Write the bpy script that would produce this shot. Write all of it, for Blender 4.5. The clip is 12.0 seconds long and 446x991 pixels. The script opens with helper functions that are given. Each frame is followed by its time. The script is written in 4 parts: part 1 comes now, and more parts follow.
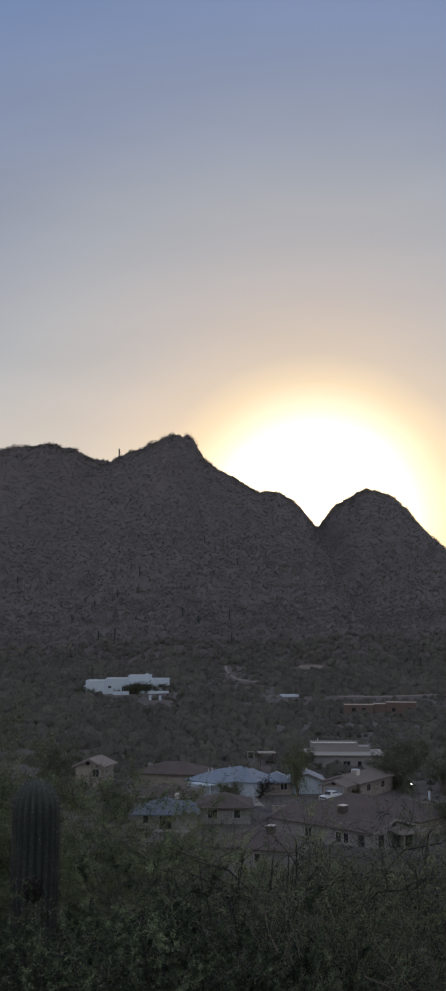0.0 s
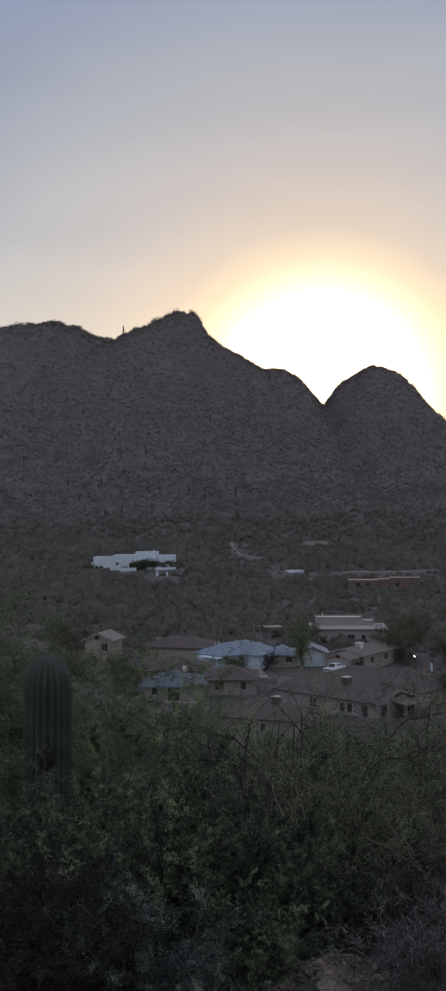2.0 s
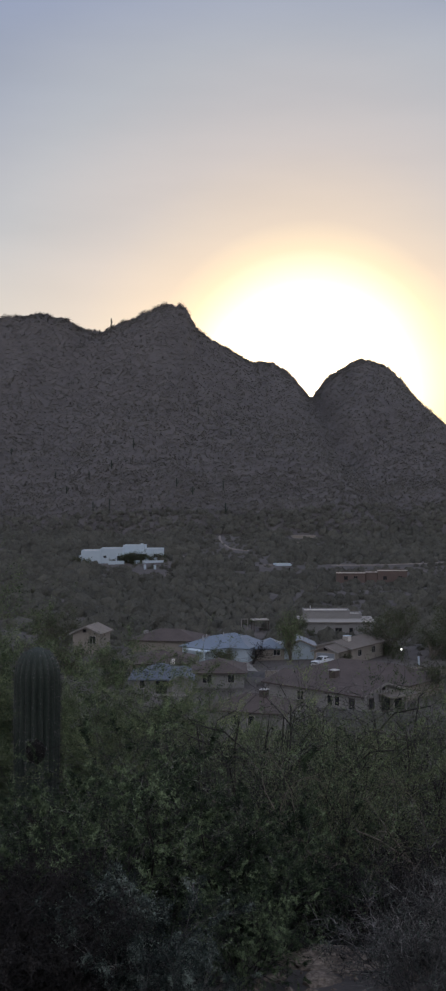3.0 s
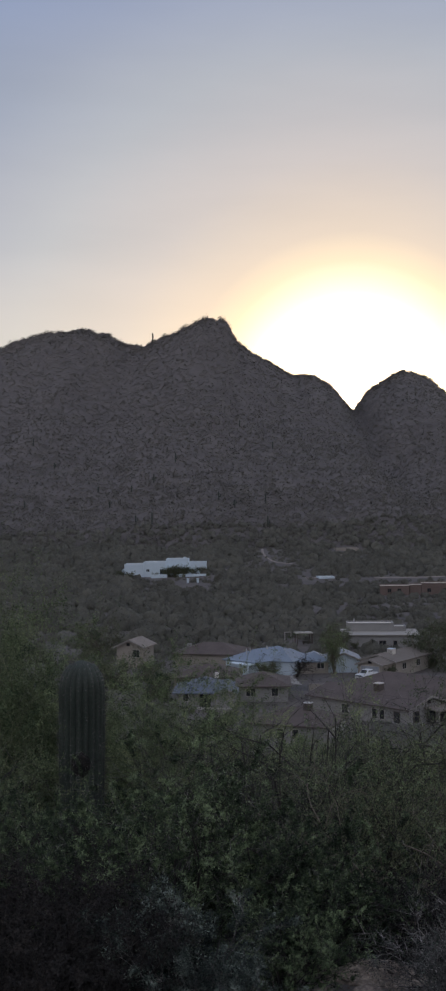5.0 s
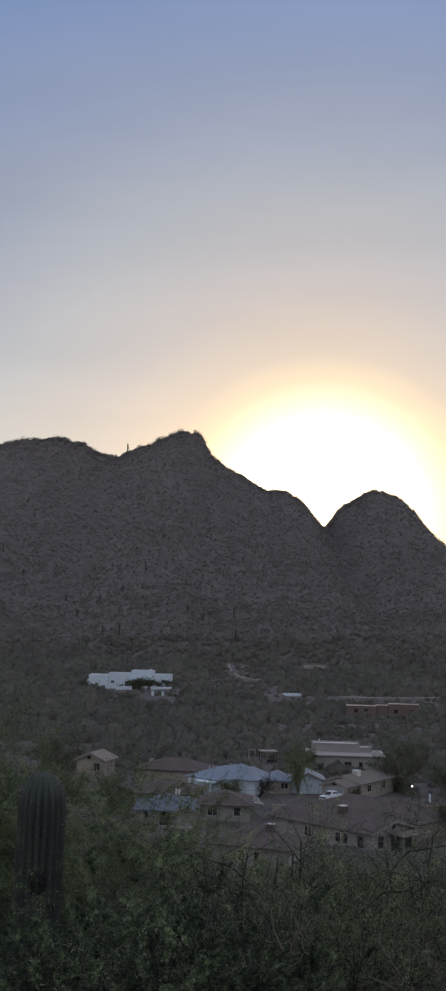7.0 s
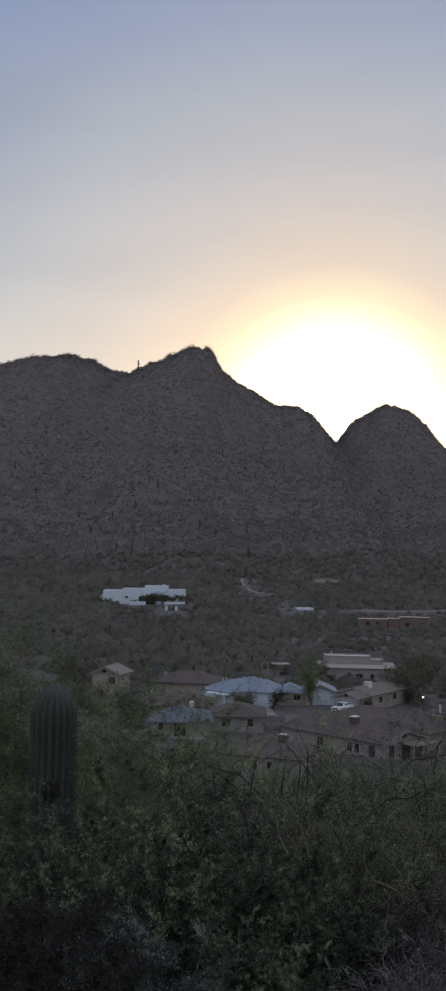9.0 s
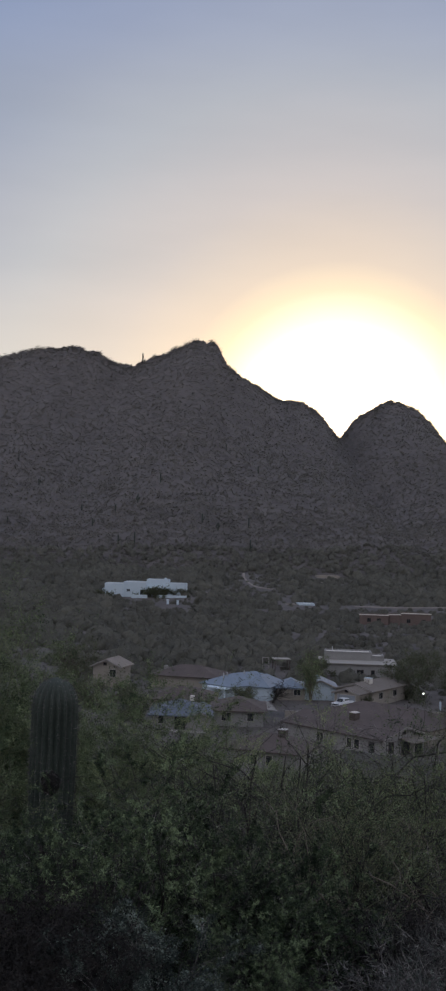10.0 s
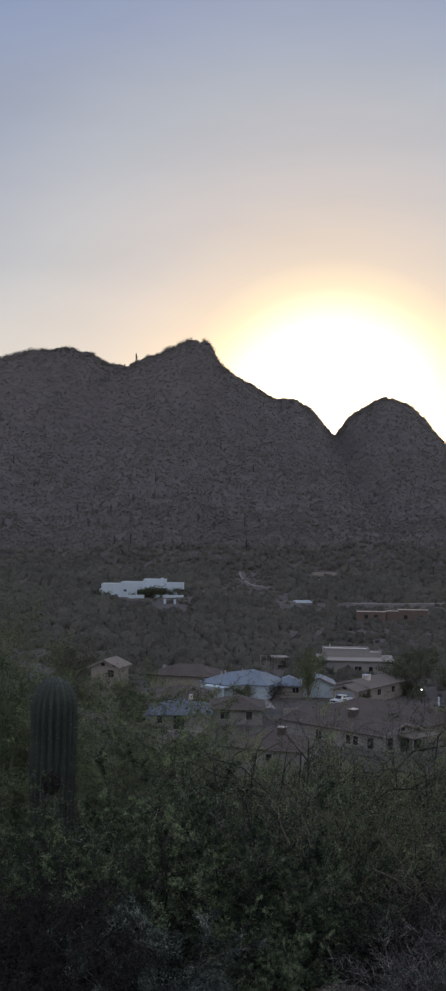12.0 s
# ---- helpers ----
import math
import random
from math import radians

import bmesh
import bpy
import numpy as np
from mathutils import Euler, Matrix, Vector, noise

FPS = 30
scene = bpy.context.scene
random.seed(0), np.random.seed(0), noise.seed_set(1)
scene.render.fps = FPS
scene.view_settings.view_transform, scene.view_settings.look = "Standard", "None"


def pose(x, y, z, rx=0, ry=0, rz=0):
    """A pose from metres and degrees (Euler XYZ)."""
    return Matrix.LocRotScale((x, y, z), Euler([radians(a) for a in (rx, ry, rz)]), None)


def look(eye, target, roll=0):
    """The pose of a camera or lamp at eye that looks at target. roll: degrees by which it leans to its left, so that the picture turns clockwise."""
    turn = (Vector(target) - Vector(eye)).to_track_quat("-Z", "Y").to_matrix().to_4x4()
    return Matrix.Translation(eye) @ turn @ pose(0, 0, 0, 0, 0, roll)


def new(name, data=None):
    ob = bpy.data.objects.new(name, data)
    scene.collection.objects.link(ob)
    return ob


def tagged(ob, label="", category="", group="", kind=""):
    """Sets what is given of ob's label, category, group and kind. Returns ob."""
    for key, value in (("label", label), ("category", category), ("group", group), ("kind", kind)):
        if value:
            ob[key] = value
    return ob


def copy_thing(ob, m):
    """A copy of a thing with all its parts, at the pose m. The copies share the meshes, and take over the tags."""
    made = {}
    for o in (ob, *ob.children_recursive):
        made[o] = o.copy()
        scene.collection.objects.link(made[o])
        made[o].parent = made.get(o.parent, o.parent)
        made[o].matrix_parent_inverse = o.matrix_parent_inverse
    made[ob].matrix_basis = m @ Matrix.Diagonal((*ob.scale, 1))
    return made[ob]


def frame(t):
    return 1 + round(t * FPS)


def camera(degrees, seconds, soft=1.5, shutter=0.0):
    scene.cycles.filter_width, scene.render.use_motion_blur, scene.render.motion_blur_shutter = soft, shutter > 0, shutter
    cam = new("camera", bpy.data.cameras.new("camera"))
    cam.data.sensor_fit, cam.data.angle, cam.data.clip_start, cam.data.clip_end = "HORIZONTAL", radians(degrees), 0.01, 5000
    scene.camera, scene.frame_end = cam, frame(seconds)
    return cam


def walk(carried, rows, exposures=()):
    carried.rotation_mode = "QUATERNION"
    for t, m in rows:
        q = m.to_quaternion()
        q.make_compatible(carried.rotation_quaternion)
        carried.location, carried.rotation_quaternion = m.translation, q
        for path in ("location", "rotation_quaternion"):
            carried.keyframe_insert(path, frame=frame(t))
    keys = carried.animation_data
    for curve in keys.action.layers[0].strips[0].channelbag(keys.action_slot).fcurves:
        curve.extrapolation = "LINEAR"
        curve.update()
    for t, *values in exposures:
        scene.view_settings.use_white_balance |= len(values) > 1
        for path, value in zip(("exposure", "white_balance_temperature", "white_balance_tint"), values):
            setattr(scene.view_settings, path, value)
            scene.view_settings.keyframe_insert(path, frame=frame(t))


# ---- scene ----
# ---- camera ----
LENS = 22.11
EYE = 28.0
cam = camera(LENS, 12.0, soft=2.5)
# t, x, y, z, yaw to the left, pitch, lean
PATH = [
    (0, 0.017, 0.016, EYE-0.005, 0, 6.54, -0.02), (0.4, 0.022, 0.016, EYE-0.001, -0.06, 4.93, -0.17), (0.5, 0.024, 0.017, EYE-0.001, 0.08, 4.35, -0.23), (0.8, 0.024, 0.019, EYE-0.001, 0.22, 3, -0.28),
    (1, 0.026, 0.021, EYE-0, 0.24, 2.1, -0.27), (1.2, 0.025, 0.021, EYE+0, 0.39, 1.7, -0.32), (1.5, 0.027, 0.022, EYE+0.002, 0.4, 1.05, -0.36), (2, 0.012, 0.012, EYE+0.001, 0.29, 0.41, -0.27),
    (2.5, 0, -0, EYE+0, -0, 0.09, -0), (2.7, -0.005, -0.001, EYE+0.001, -0.09, 0.08, -0.09), (4.3, -0.008, -0.009, EYE+0.004, -1.2, -0.04, 0.29), (4.5, -0.008, -0.009, EYE+0.004, -0.16, 0.13, -0.04), (5, -0.01, -0.01, EYE-0.003, 1.8, 0.74, -0.62),
    (5.5, -0.015, -0.013, EYE-0.009, -0.11, 0.78, -0.66), (6, -0.035, -0.01, EYE+0.001, 0.2, 3.25, 0.14), (6.5, -0.035, -0.01, EYE-0.002, 0.32, 4.59, 0.78), (6.8, -0.038, -0.008, EYE-0.005, 0.36, 5.56, 1.23),
    (7, -0.041, -0.008, EYE-0.006, 0.37, 6.41, 1.43), (7.5, -0.039, -0.008, EYE-0.01, 0.29, 6.9, 1.41), (7.7, -0.029, -0.007, EYE-0.009, 0.31, 4.65, 1.13), (9.3, 0.018, -0.006, EYE-0.01, 1.01, 2.17, 1.11),
    (9.5, 0.005, -0.007, EYE-0.005, 1.01, 2.46, 1.3), (10, 0.008, -0.007, EYE-0.005, 1.01, 1.9, 1.72), (10.5, 0.014, -0.002, EYE-0.008, 3.28, 1.73, 1.57), (11, 0.015, 0.002, EYE-0.016, 1.74, 1.6, 1.21),
    (11.5, 0.003, 0.008, EYE-0.025, 0.98, 1.7, 1.04), (12, -0.003, 0.009, EYE-0.028, 0.78, 1.85, 0.87),
]
EXPOSURES = [(0.0, -0.25), (1.0, -0.2), (1.5, -0.16), (2.0, -0.1), (2.5, -0.03), (5.5, 0.0), (7.0, -0.05), (9.5, 0.0), (12.0, 0.0)]
walk(cam, [(t, pose(x, y, z, 90 + p, 0, w) @ pose(0, 0, 0, 0, 0, r)) for t, x, y, z, w, p, r in PATH], EXPOSURES)

# ---- sky, sun ----
SUN_UP, SUN_SIDE = radians(5.2), radians(4.65)          # above the horizon; to the right of +y
SUN_WAY = Vector((math.sin(SUN_SIDE) * math.cos(SUN_UP), math.cos(SUN_SIDE) * math.cos(SUN_UP), math.sin(SUN_UP)))
# clear dusty sky: colour by the angle from the sun, in degrees
ROUND_SUN = [(0, (6.0, 4.6, 3.2)), (4.1, (2.6, 2.0, 1.3)), (5.5, (1.1, 0.92, 0.66)), (6.8, (0.78, 0.57, 0.33)), (8.4, (0.53, 0.4, 0.3)), (12, (0.41, 0.35, 0.33)),
             (17, (0.33, 0.325, 0.345)), (22, (0.236, 0.246, 0.312)), (29, (0.17, 0.2, 0.305)), (60, (0.33, 0.35, 0.45)), (110, (0.66, 0.65, 0.705)), (180, (0.655, 0.64, 0.695))]
# warm dust low over the horizon, bluer air above, by the height in degrees
LOW_HAZE = [(0, (0.22, 0.12, 0.03)), (9, (0.2, 0.11, 0.03)), (14, (0.11, 0.07, 0.03)), (20, (0.05, 0.038, 0.022)), (25, (0.018, 0.022, 0.05)), (30, (0.0, 0.025, 0.095))]


def colour_steps(nt, source, stops, top):
    """A colour by degrees, from a value in radians."""
    span = nt.nodes.new("ShaderNodeMapRange")
    span.inputs["From Min"].default_value, span.inputs["From Max"].default_value = 0.0, radians(top)
    nt.links.new(source, span.inputs["Value"])
    ramp = nt.nodes.new("ShaderNodeValToRGB")
    ramp.color_ramp.interpolation = "EASE" if top < 90 else "LINEAR"
    els = ramp.color_ramp.elements
    els[0].position, els[0].color = 0.0, (*stops[0][1], 1)
    els[1].position, els[1].color = 1.0, (*stops[-1][1], 1)
    for at, colour in stops[1:-1]:
        els.new(at / top).color = (*colour, 1)
    nt.links.new(span.outputs[0], ramp.inputs[0])
    return ramp.outputs[0]


def sky_world():
    world = bpy.data.worlds.new("sunset_sky")
    world.use_nodes = True
    nt = world.node_tree
    nt.nodes.clear()
    sky = nt.nodes.new("ShaderNodeTexSky")
    sky.sky_type, sky.sun_disc = "NISHITA", False
    sky.sun_elevation, sky.sun_rotation = SUN_UP, SUN_SIDE
    sky.air_density, sky.dust_density, sky.ozone_density, sky.altitude = 1.0, 0.4, 2.0, 800
    coord = nt.nodes.new("ShaderNodeTexCoord")
    dot = nt.nodes.new("ShaderNodeVectorMath")
    dot.operation = "DOT_PRODUCT"
    dot.inputs[1].default_value = SUN_WAY
    nt.links.new(coord.outputs["Generated"], dot.inputs[0])
    arc = nt.nodes.new("ShaderNodeMath")
    arc.operation = "ARCCOSINE"
    nt.links.new(dot.outputs["Value"], arc.inputs[0])
    split = nt.nodes.new("ShaderNodeSeparateXYZ")
    nt.links.new(coord.outputs["Generated"], split.inputs[0])
    rise = nt.nodes.new("ShaderNodeMath")
    rise.operation = "ARCSINE"
    nt.links.new(split.outputs["Z"], rise.inputs[0])
    # thin high veils of dust and cirrus, a few hundredths lighter or darker
    squash = nt.nodes.new("ShaderNodeVectorMath")
    squash.operation = "MULTIPLY"
    squash.inputs[1].default_value = (5.0, 5.0, 22.0)
    nt.links.new(coord.outputs["Generated"], squash.inputs[0])
    veil = nt.nodes.new("ShaderNodeTexNoise")
    veil.inputs["Scale"].default_value, veil.inputs["Detail"].default_value = 1.0, 4.0
    nt.links.new(squash.outputs[0], veil.inputs["Vector"])
    level = nt.nodes.new("ShaderNodeMapRange")
    level.inputs["To Min"].default_value, level.inputs["To Max"].default_value = 0.9, 1.1
    nt.links.new(veil.outputs["Fac"], level.inputs["Value"])
    out = nt.nodes.new("ShaderNodeOutputWorld")
    total = None
    for colour, strength in ((sky.outputs[0], 0.05), (colour_steps(nt, arc.outputs[0], ROUND_SUN, 180), 1.0), (colour_steps(nt, rise.outputs[0], LOW_HAZE, 30), 1.0)):
        light = nt.nodes.new("ShaderNodeBackground")
        light.inputs["Strength"].default_value = strength
        if strength == 1.0:
            nt.links.new(level.outputs[0], light.inputs["Strength"])
        nt.links.new(colour, light.inputs[0])
        if total:
            add = nt.nodes.new("ShaderNodeAddShader")
            nt.links.new(total, add.inputs[0])
            nt.links.new(light.outputs[0], add.inputs[1])
            total = add.outputs[0]
        else:
            total = light.outputs[0]
    nt.links.new(total, out.inputs[0])
    scene.world = world


sky_world()
lamp = bpy.data.lights.new("sun", "SUN")
lamp.energy, lamp.angle, lamp.color = 2.0, radians(0.53), (1.0, 0.74, 0.45)
sun = new("sun", lamp)
sun.matrix_world = look(SUN_WAY * 300 + Vector((0, 0, EYE)), (0, 0, EYE))

# ---- materials ----
def material(name, stops, rough=0.85, metal=0.0, scale=2.0, fine=25.0, bump=0.3, depth=0.02, by_island=0.0, by_object=0.0, through_leaf=0.0, spec=0.3, span=(0.32, 0.68), octaves=6.0):
    """stops: colours from dark to light, mixed by a coarse and a fine noise; scale and fine are per metre."""
    m = bpy.data.materials.new(name)
    m.use_nodes = True
    nt = m.node_tree
    bsdf = nt.nodes["Principled BSDF"]
    geo = nt.nodes.new("ShaderNodeNewGeometry")
    big, small = nt.nodes.new("ShaderNodeTexNoise"), nt.nodes.new("ShaderNodeTexNoise")
    for node, s, detail in ((big, scale, 4.0), (small, fine, octaves)):
        node.inputs["Scale"].default_value, node.inputs["Detail"].default_value = s, detail
        node.inputs["Roughness"].default_value = 0.62
        nt.links.new(geo.outputs["Position"], node.inputs["Vector"])
    mix = nt.nodes.new("ShaderNodeMath")
    mix.operation = "MULTIPLY_ADD"
    mix.inputs[1].default_value = 0.5
    half = nt.nodes.new("ShaderNodeMath")
    half.operation = "MULTIPLY"
    half.inputs[1].default_value = 0.5
    nt.links.new(small.outputs["Fac"], half.inputs[0])
    nt.links.new(big.outputs["Fac"], mix.inputs[0])
    nt.links.new(half.outputs[0], mix.inputs[2])
    value = mix.outputs[0]
    for amount, source in ((by_island, "island"), (by_object, "object")):
        if amount:
            if source == "island":
                rand = geo.outputs["Random Per Island"]
            else:
                rand = nt.nodes.new("ShaderNodeObjectInfo").outputs["Random"]
            shift = nt.nodes.new("ShaderNodeMath")
            shift.operation = "MULTIPLY_ADD"
            shift.inputs[1].default_value = amount
            nt.links.new(rand, shift.inputs[0])
            low = nt.nodes.new("ShaderNodeMath")
            low.operation = "SUBTRACT"
            low.inputs[1].default_value = amount / 2
            nt.links.new(value, low.inputs[0])
            nt.links.new(low.outputs[0], shift.inputs[2])
            value = shift.outputs[0]
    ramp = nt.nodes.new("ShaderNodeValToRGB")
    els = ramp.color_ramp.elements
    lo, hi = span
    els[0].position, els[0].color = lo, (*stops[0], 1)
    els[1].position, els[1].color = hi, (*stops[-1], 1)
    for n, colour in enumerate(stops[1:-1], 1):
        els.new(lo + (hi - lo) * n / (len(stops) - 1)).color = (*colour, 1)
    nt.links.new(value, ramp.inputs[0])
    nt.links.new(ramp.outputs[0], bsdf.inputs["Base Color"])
    bsdf.inputs["Roughness"].default_value, bsdf.inputs["Metallic"].default_value = rough, metal
    bsdf.inputs["Specular IOR Level"].default_value = spec
    if bump:
        b = nt.nodes.new("ShaderNodeBump")
        b.inputs["Strength"].default_value, b.inputs["Distance"].default_value = bump, depth
        nt.links.new(small.outputs["Fac"], b.inputs["Height"])
        nt.links.new(b.outputs[0], bsdf.inputs["Normal"])
    if through_leaf:
        out = nt.nodes["Material Output"]
        thin, both = nt.nodes.new("ShaderNodeBsdfTranslucent"), nt.nodes.new("ShaderNodeMixShader")
        nt.links.new(ramp.outputs[0], thin.inputs["Color"])
        both.inputs[0].default_value = through_leaf
        nt.links.new(bsdf.outputs[0], both.inputs[1])
        nt.links.new(thin.outputs[0], both.inputs[2])
        nt.links.new(both.outputs[0], out.inputs["Surface"])
    return m


M = {
    "soil": material("desert_soil", [(0.068, 0.06, 0.056), (0.092, 0.081, 0.075), (0.118, 0.103, 0.094)], scale=0.06, fine=0.34, bump=0.25, depth=0.6, span=(0.36, 0.64), octaves=10.0),
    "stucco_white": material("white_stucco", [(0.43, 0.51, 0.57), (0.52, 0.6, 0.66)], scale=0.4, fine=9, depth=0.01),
    "stucco_tan": material("tan_stucco", [(0.22, 0.198, 0.172), (0.3, 0.27, 0.235)], scale=0.4, fine=9, depth=0.01),
    "stucco_grey": material("grey_stucco", [(0.2, 0.195, 0.19), (0.28, 0.272, 0.265)], scale=0.4, fine=9, depth=0.01),
    "stucco_red": material("red_brick_stucco", [(0.11, 0.083, 0.074), (0.16, 0.12, 0.107)], scale=0.4, fine=9, depth=0.01),
    "roof_brown": material("brown_shingle", [(0.062, 0.05, 0.046), (0.118, 0.095, 0.086)], scale=0.5, fine=6, depth=0.02),
    "roof_tan": material("tan_shingle", [(0.17, 0.147, 0.124), (0.26, 0.228, 0.197)], scale=0.5, fine=6, depth=0.02),
    "roof_blue": material("pale_metal_roof", [(0.135, 0.17, 0.215), (0.19, 0.23, 0.28)], rough=0.45, scale=0.3, fine=4, depth=0.005, bump=0.1),
    "roof_grey": material("grey_shingle", [(0.082, 0.098, 0.125), (0.122, 0.143, 0.175)], rough=0.7, scale=0.5, fine=6, depth=0.02),
    "roof_umber": material("umber_shingle", [(0.12, 0.104, 0.088), (0.19, 0.167, 0.145)], scale=0.5, fine=6, depth=0.02),
    "roof_flat": material("coated_flat_roof", [(0.5, 0.47, 0.42), (0.68, 0.65, 0.6)], rough=0.6, scale=0.3, fine=5),
    "roof_cream": material("weathered_cream_coating", [(0.25, 0.235, 0.21), (0.35, 0.33, 0.3)], rough=0.7, scale=0.3, fine=3),
    "glass": material("dark_window_glass", [(0.02, 0.022, 0.025), (0.03, 0.032, 0.035)], rough=0.15, bump=0, spec=0.3),
    "trim": material("painted_trim", [(0.3, 0.28, 0.26), (0.4, 0.38, 0.355)], rough=0.6, scale=1, fine=8, depth=0.005),
    "dark_trim": material("dark_fascia", [(0.06, 0.05, 0.045), (0.11, 0.09, 0.08)], rough=0.7, scale=1, fine=8),
    "fascia": material("weathered_fascia_paint", [(0.2, 0.186, 0.172), (0.28, 0.262, 0.245)], rough=0.7, scale=1, fine=8, depth=0.005),
    "door": material("garage_door_paint", [(0.2, 0.22, 0.25), (0.27, 0.29, 0.32)], rough=0.5, scale=1, fine=8),
    "metal": material("galvanised_metal", [(0.4, 0.4, 0.4), (0.6, 0.6, 0.6)], rough=0.45, metal=0.7, scale=1, fine=8),
    "leaf_far": material("desert_brush", [(0.076, 0.076, 0.062), (0.12, 0.117, 0.097), (0.165, 0.158, 0.13)], scale=0.05, fine=2.2, bump=0.7, depth=0.25, by_island=0.14, through_leaf=0.32),
    # lighter copy of the valley brush colour, offsetting the shaded sides of the bushes
    "brush_hill": material("lightened_hillside_brush", [(0.1, 0.094, 0.081), (0.148, 0.138, 0.12), (0.198, 0.183, 0.158)], scale=0.05, fine=1.2, bump=0, by_island=0.1, through_leaf=0.42),
    # near-black to pale patches put shaded gaps and lit tufts into the leaf colour
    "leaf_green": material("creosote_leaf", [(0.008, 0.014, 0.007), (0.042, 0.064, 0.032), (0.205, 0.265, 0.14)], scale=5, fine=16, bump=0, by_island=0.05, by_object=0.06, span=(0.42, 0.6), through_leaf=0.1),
    # dark to light patches by noise stand in for shading between leaf clumps
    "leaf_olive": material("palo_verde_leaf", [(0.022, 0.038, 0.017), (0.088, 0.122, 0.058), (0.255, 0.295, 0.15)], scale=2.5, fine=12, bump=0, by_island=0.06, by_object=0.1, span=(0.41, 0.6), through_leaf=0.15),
    # same contrast here: the noise paints dark gaps and lit leaf tips
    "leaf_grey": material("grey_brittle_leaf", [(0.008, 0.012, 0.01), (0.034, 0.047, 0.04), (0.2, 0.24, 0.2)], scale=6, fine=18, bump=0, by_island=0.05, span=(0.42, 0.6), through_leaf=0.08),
    # near-black leaf colour that paints deep shade inside bushes and the cactus hole
    "leaf_dead": material("shade_dark_leaf", [(0.006, 0.0055, 0.005), (0.014, 0.012, 0.011), (0.04, 0.033, 0.028)], scale=5, fine=20, bump=0, by_island=0.05, span=(0.42, 0.62)),
    "leaf_tree": material("mesquite_leaf", [(0.046, 0.056, 0.034), (0.082, 0.096, 0.056), (0.125, 0.138, 0.082)], scale=0.3, fine=3, bump=0, by_island=0.3, through_leaf=0.3),
    "palo_bark": material("green_palo_verde_bark", [(0.06, 0.075, 0.04), (0.13, 0.145, 0.08), (0.23, 0.235, 0.145)], scale=4, fine=60, depth=0.003),
    # dark branches, toned down further for the deep shade low on the slope
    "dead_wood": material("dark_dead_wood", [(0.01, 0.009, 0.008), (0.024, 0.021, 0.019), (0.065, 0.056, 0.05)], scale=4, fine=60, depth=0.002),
    "bark": material("grey_brown_bark", [(0.07, 0.055, 0.045), (0.14, 0.115, 0.095), (0.2, 0.17, 0.14)], scale=4, fine=60, depth=0.004),
    "twig_pale": material("pale_dry_twig", [(0.03, 0.028, 0.027), (0.08, 0.076, 0.073), (0.31, 0.295, 0.275)], span=(0.4, 0.64), scale=4, fine=25, depth=0.002),
    "cactus": material("saguaro_skin", [(0.018, 0.026, 0.021), (0.034, 0.045, 0.036), (0.06, 0.072, 0.058)], scale=2.5, fine=40, depth=0.01, rough=0.6),
    "rock": material("desert_rock", [(0.06, 0.049, 0.04), (0.18, 0.148, 0.12), (0.42, 0.35, 0.28)], scale=5, fine=40, depth=0.03, bump=0.6),
    "car_paint": material("white_car_paint", [(0.56, 0.59, 0.62), (0.64, 0.67, 0.7)], rough=0.25, bump=0, spec=0.5),
    "tyre": material("black_rubber", [(0.015, 0.015, 0.015), (0.03, 0.03, 0.03)], rough=0.8, bump=0),
    "block": material("dull_block_wall", [(0.12, 0.122, 0.118), (0.18, 0.18, 0.172)], scale=0.5, fine=6, depth=0.01),
    "dirt_road": material("pale_dirt_track", [(0.18, 0.155, 0.132), (0.26, 0.228, 0.197)], scale=0.2, fine=2, depth=0.05),
    "concrete": material("pale_concrete", [(0.2, 0.19, 0.175), (0.3, 0.285, 0.265)], scale=0.5, fine=8, depth=0.01),
    "asphalt": material("worn_asphalt", [(0.045, 0.045, 0.045), (0.075, 0.072, 0.07)], scale=0.3, fine=6, depth=0.01),
}


def lamp_material():
    m = bpy.data.materials.new("lamp_glow")
    m.use_nodes = True
    bsdf = m.node_tree.nodes["Principled BSDF"]
    bsdf.inputs["Base Color"].default_value = (0.9, 0.9, 0.85, 1)
    bsdf.inputs["Emission Color"].default_value = (1.0, 0.95, 0.85, 1)
    bsdf.inputs["Emission Strength"].default_value = 4.0
    return m


M["lamp_glow"] = lamp_material()


# ---- building helpers ----
def part(name, bm, mat, parent=None, label=""):
    """Links a bmesh as one mesh object, under a thing or a part."""
    me = bpy.data.meshes.new(name)
    bm.to_mesh(me)
    bm.free()
    me.materials.append(M[mat])
    ob = new(name, me)
    if parent:
        ob.parent = parent
    return tagged(ob, label)


def sheet(name, verts, faces, mat, parent=None, label="", smooth=False):
    """Links arrays of corners and faces as one mesh object."""
    me = bpy.data.meshes.new(name)
    verts, faces = np.asarray(verts, np.float32), np.asarray(faces, np.int32)
    k = faces.shape[1]
    me.vertices.add(len(verts))
    me.vertices.foreach_set("co", verts.ravel())
    me.loops.add(faces.size)
    me.loops.foreach_set("vertex_index", faces.ravel())
    me.polygons.add(len(faces))
    me.polygons.foreach_set("loop_start", np.arange(0, faces.size, k, dtype=np.int32))
    me.update(calc_edges=True)
    me.polygons.foreach_set("use_smooth", np.full(len(faces), smooth))
    me.materials.append(M[mat])
    ob = new(name, me)
    if parent:
        ob.parent = parent
    return tagged(ob, label)


def grow_sheet(name, verts, faces, mat, label, category, group="", kind=""):
    return tagged(sheet(name, verts, faces, mat), label, category, group, kind)


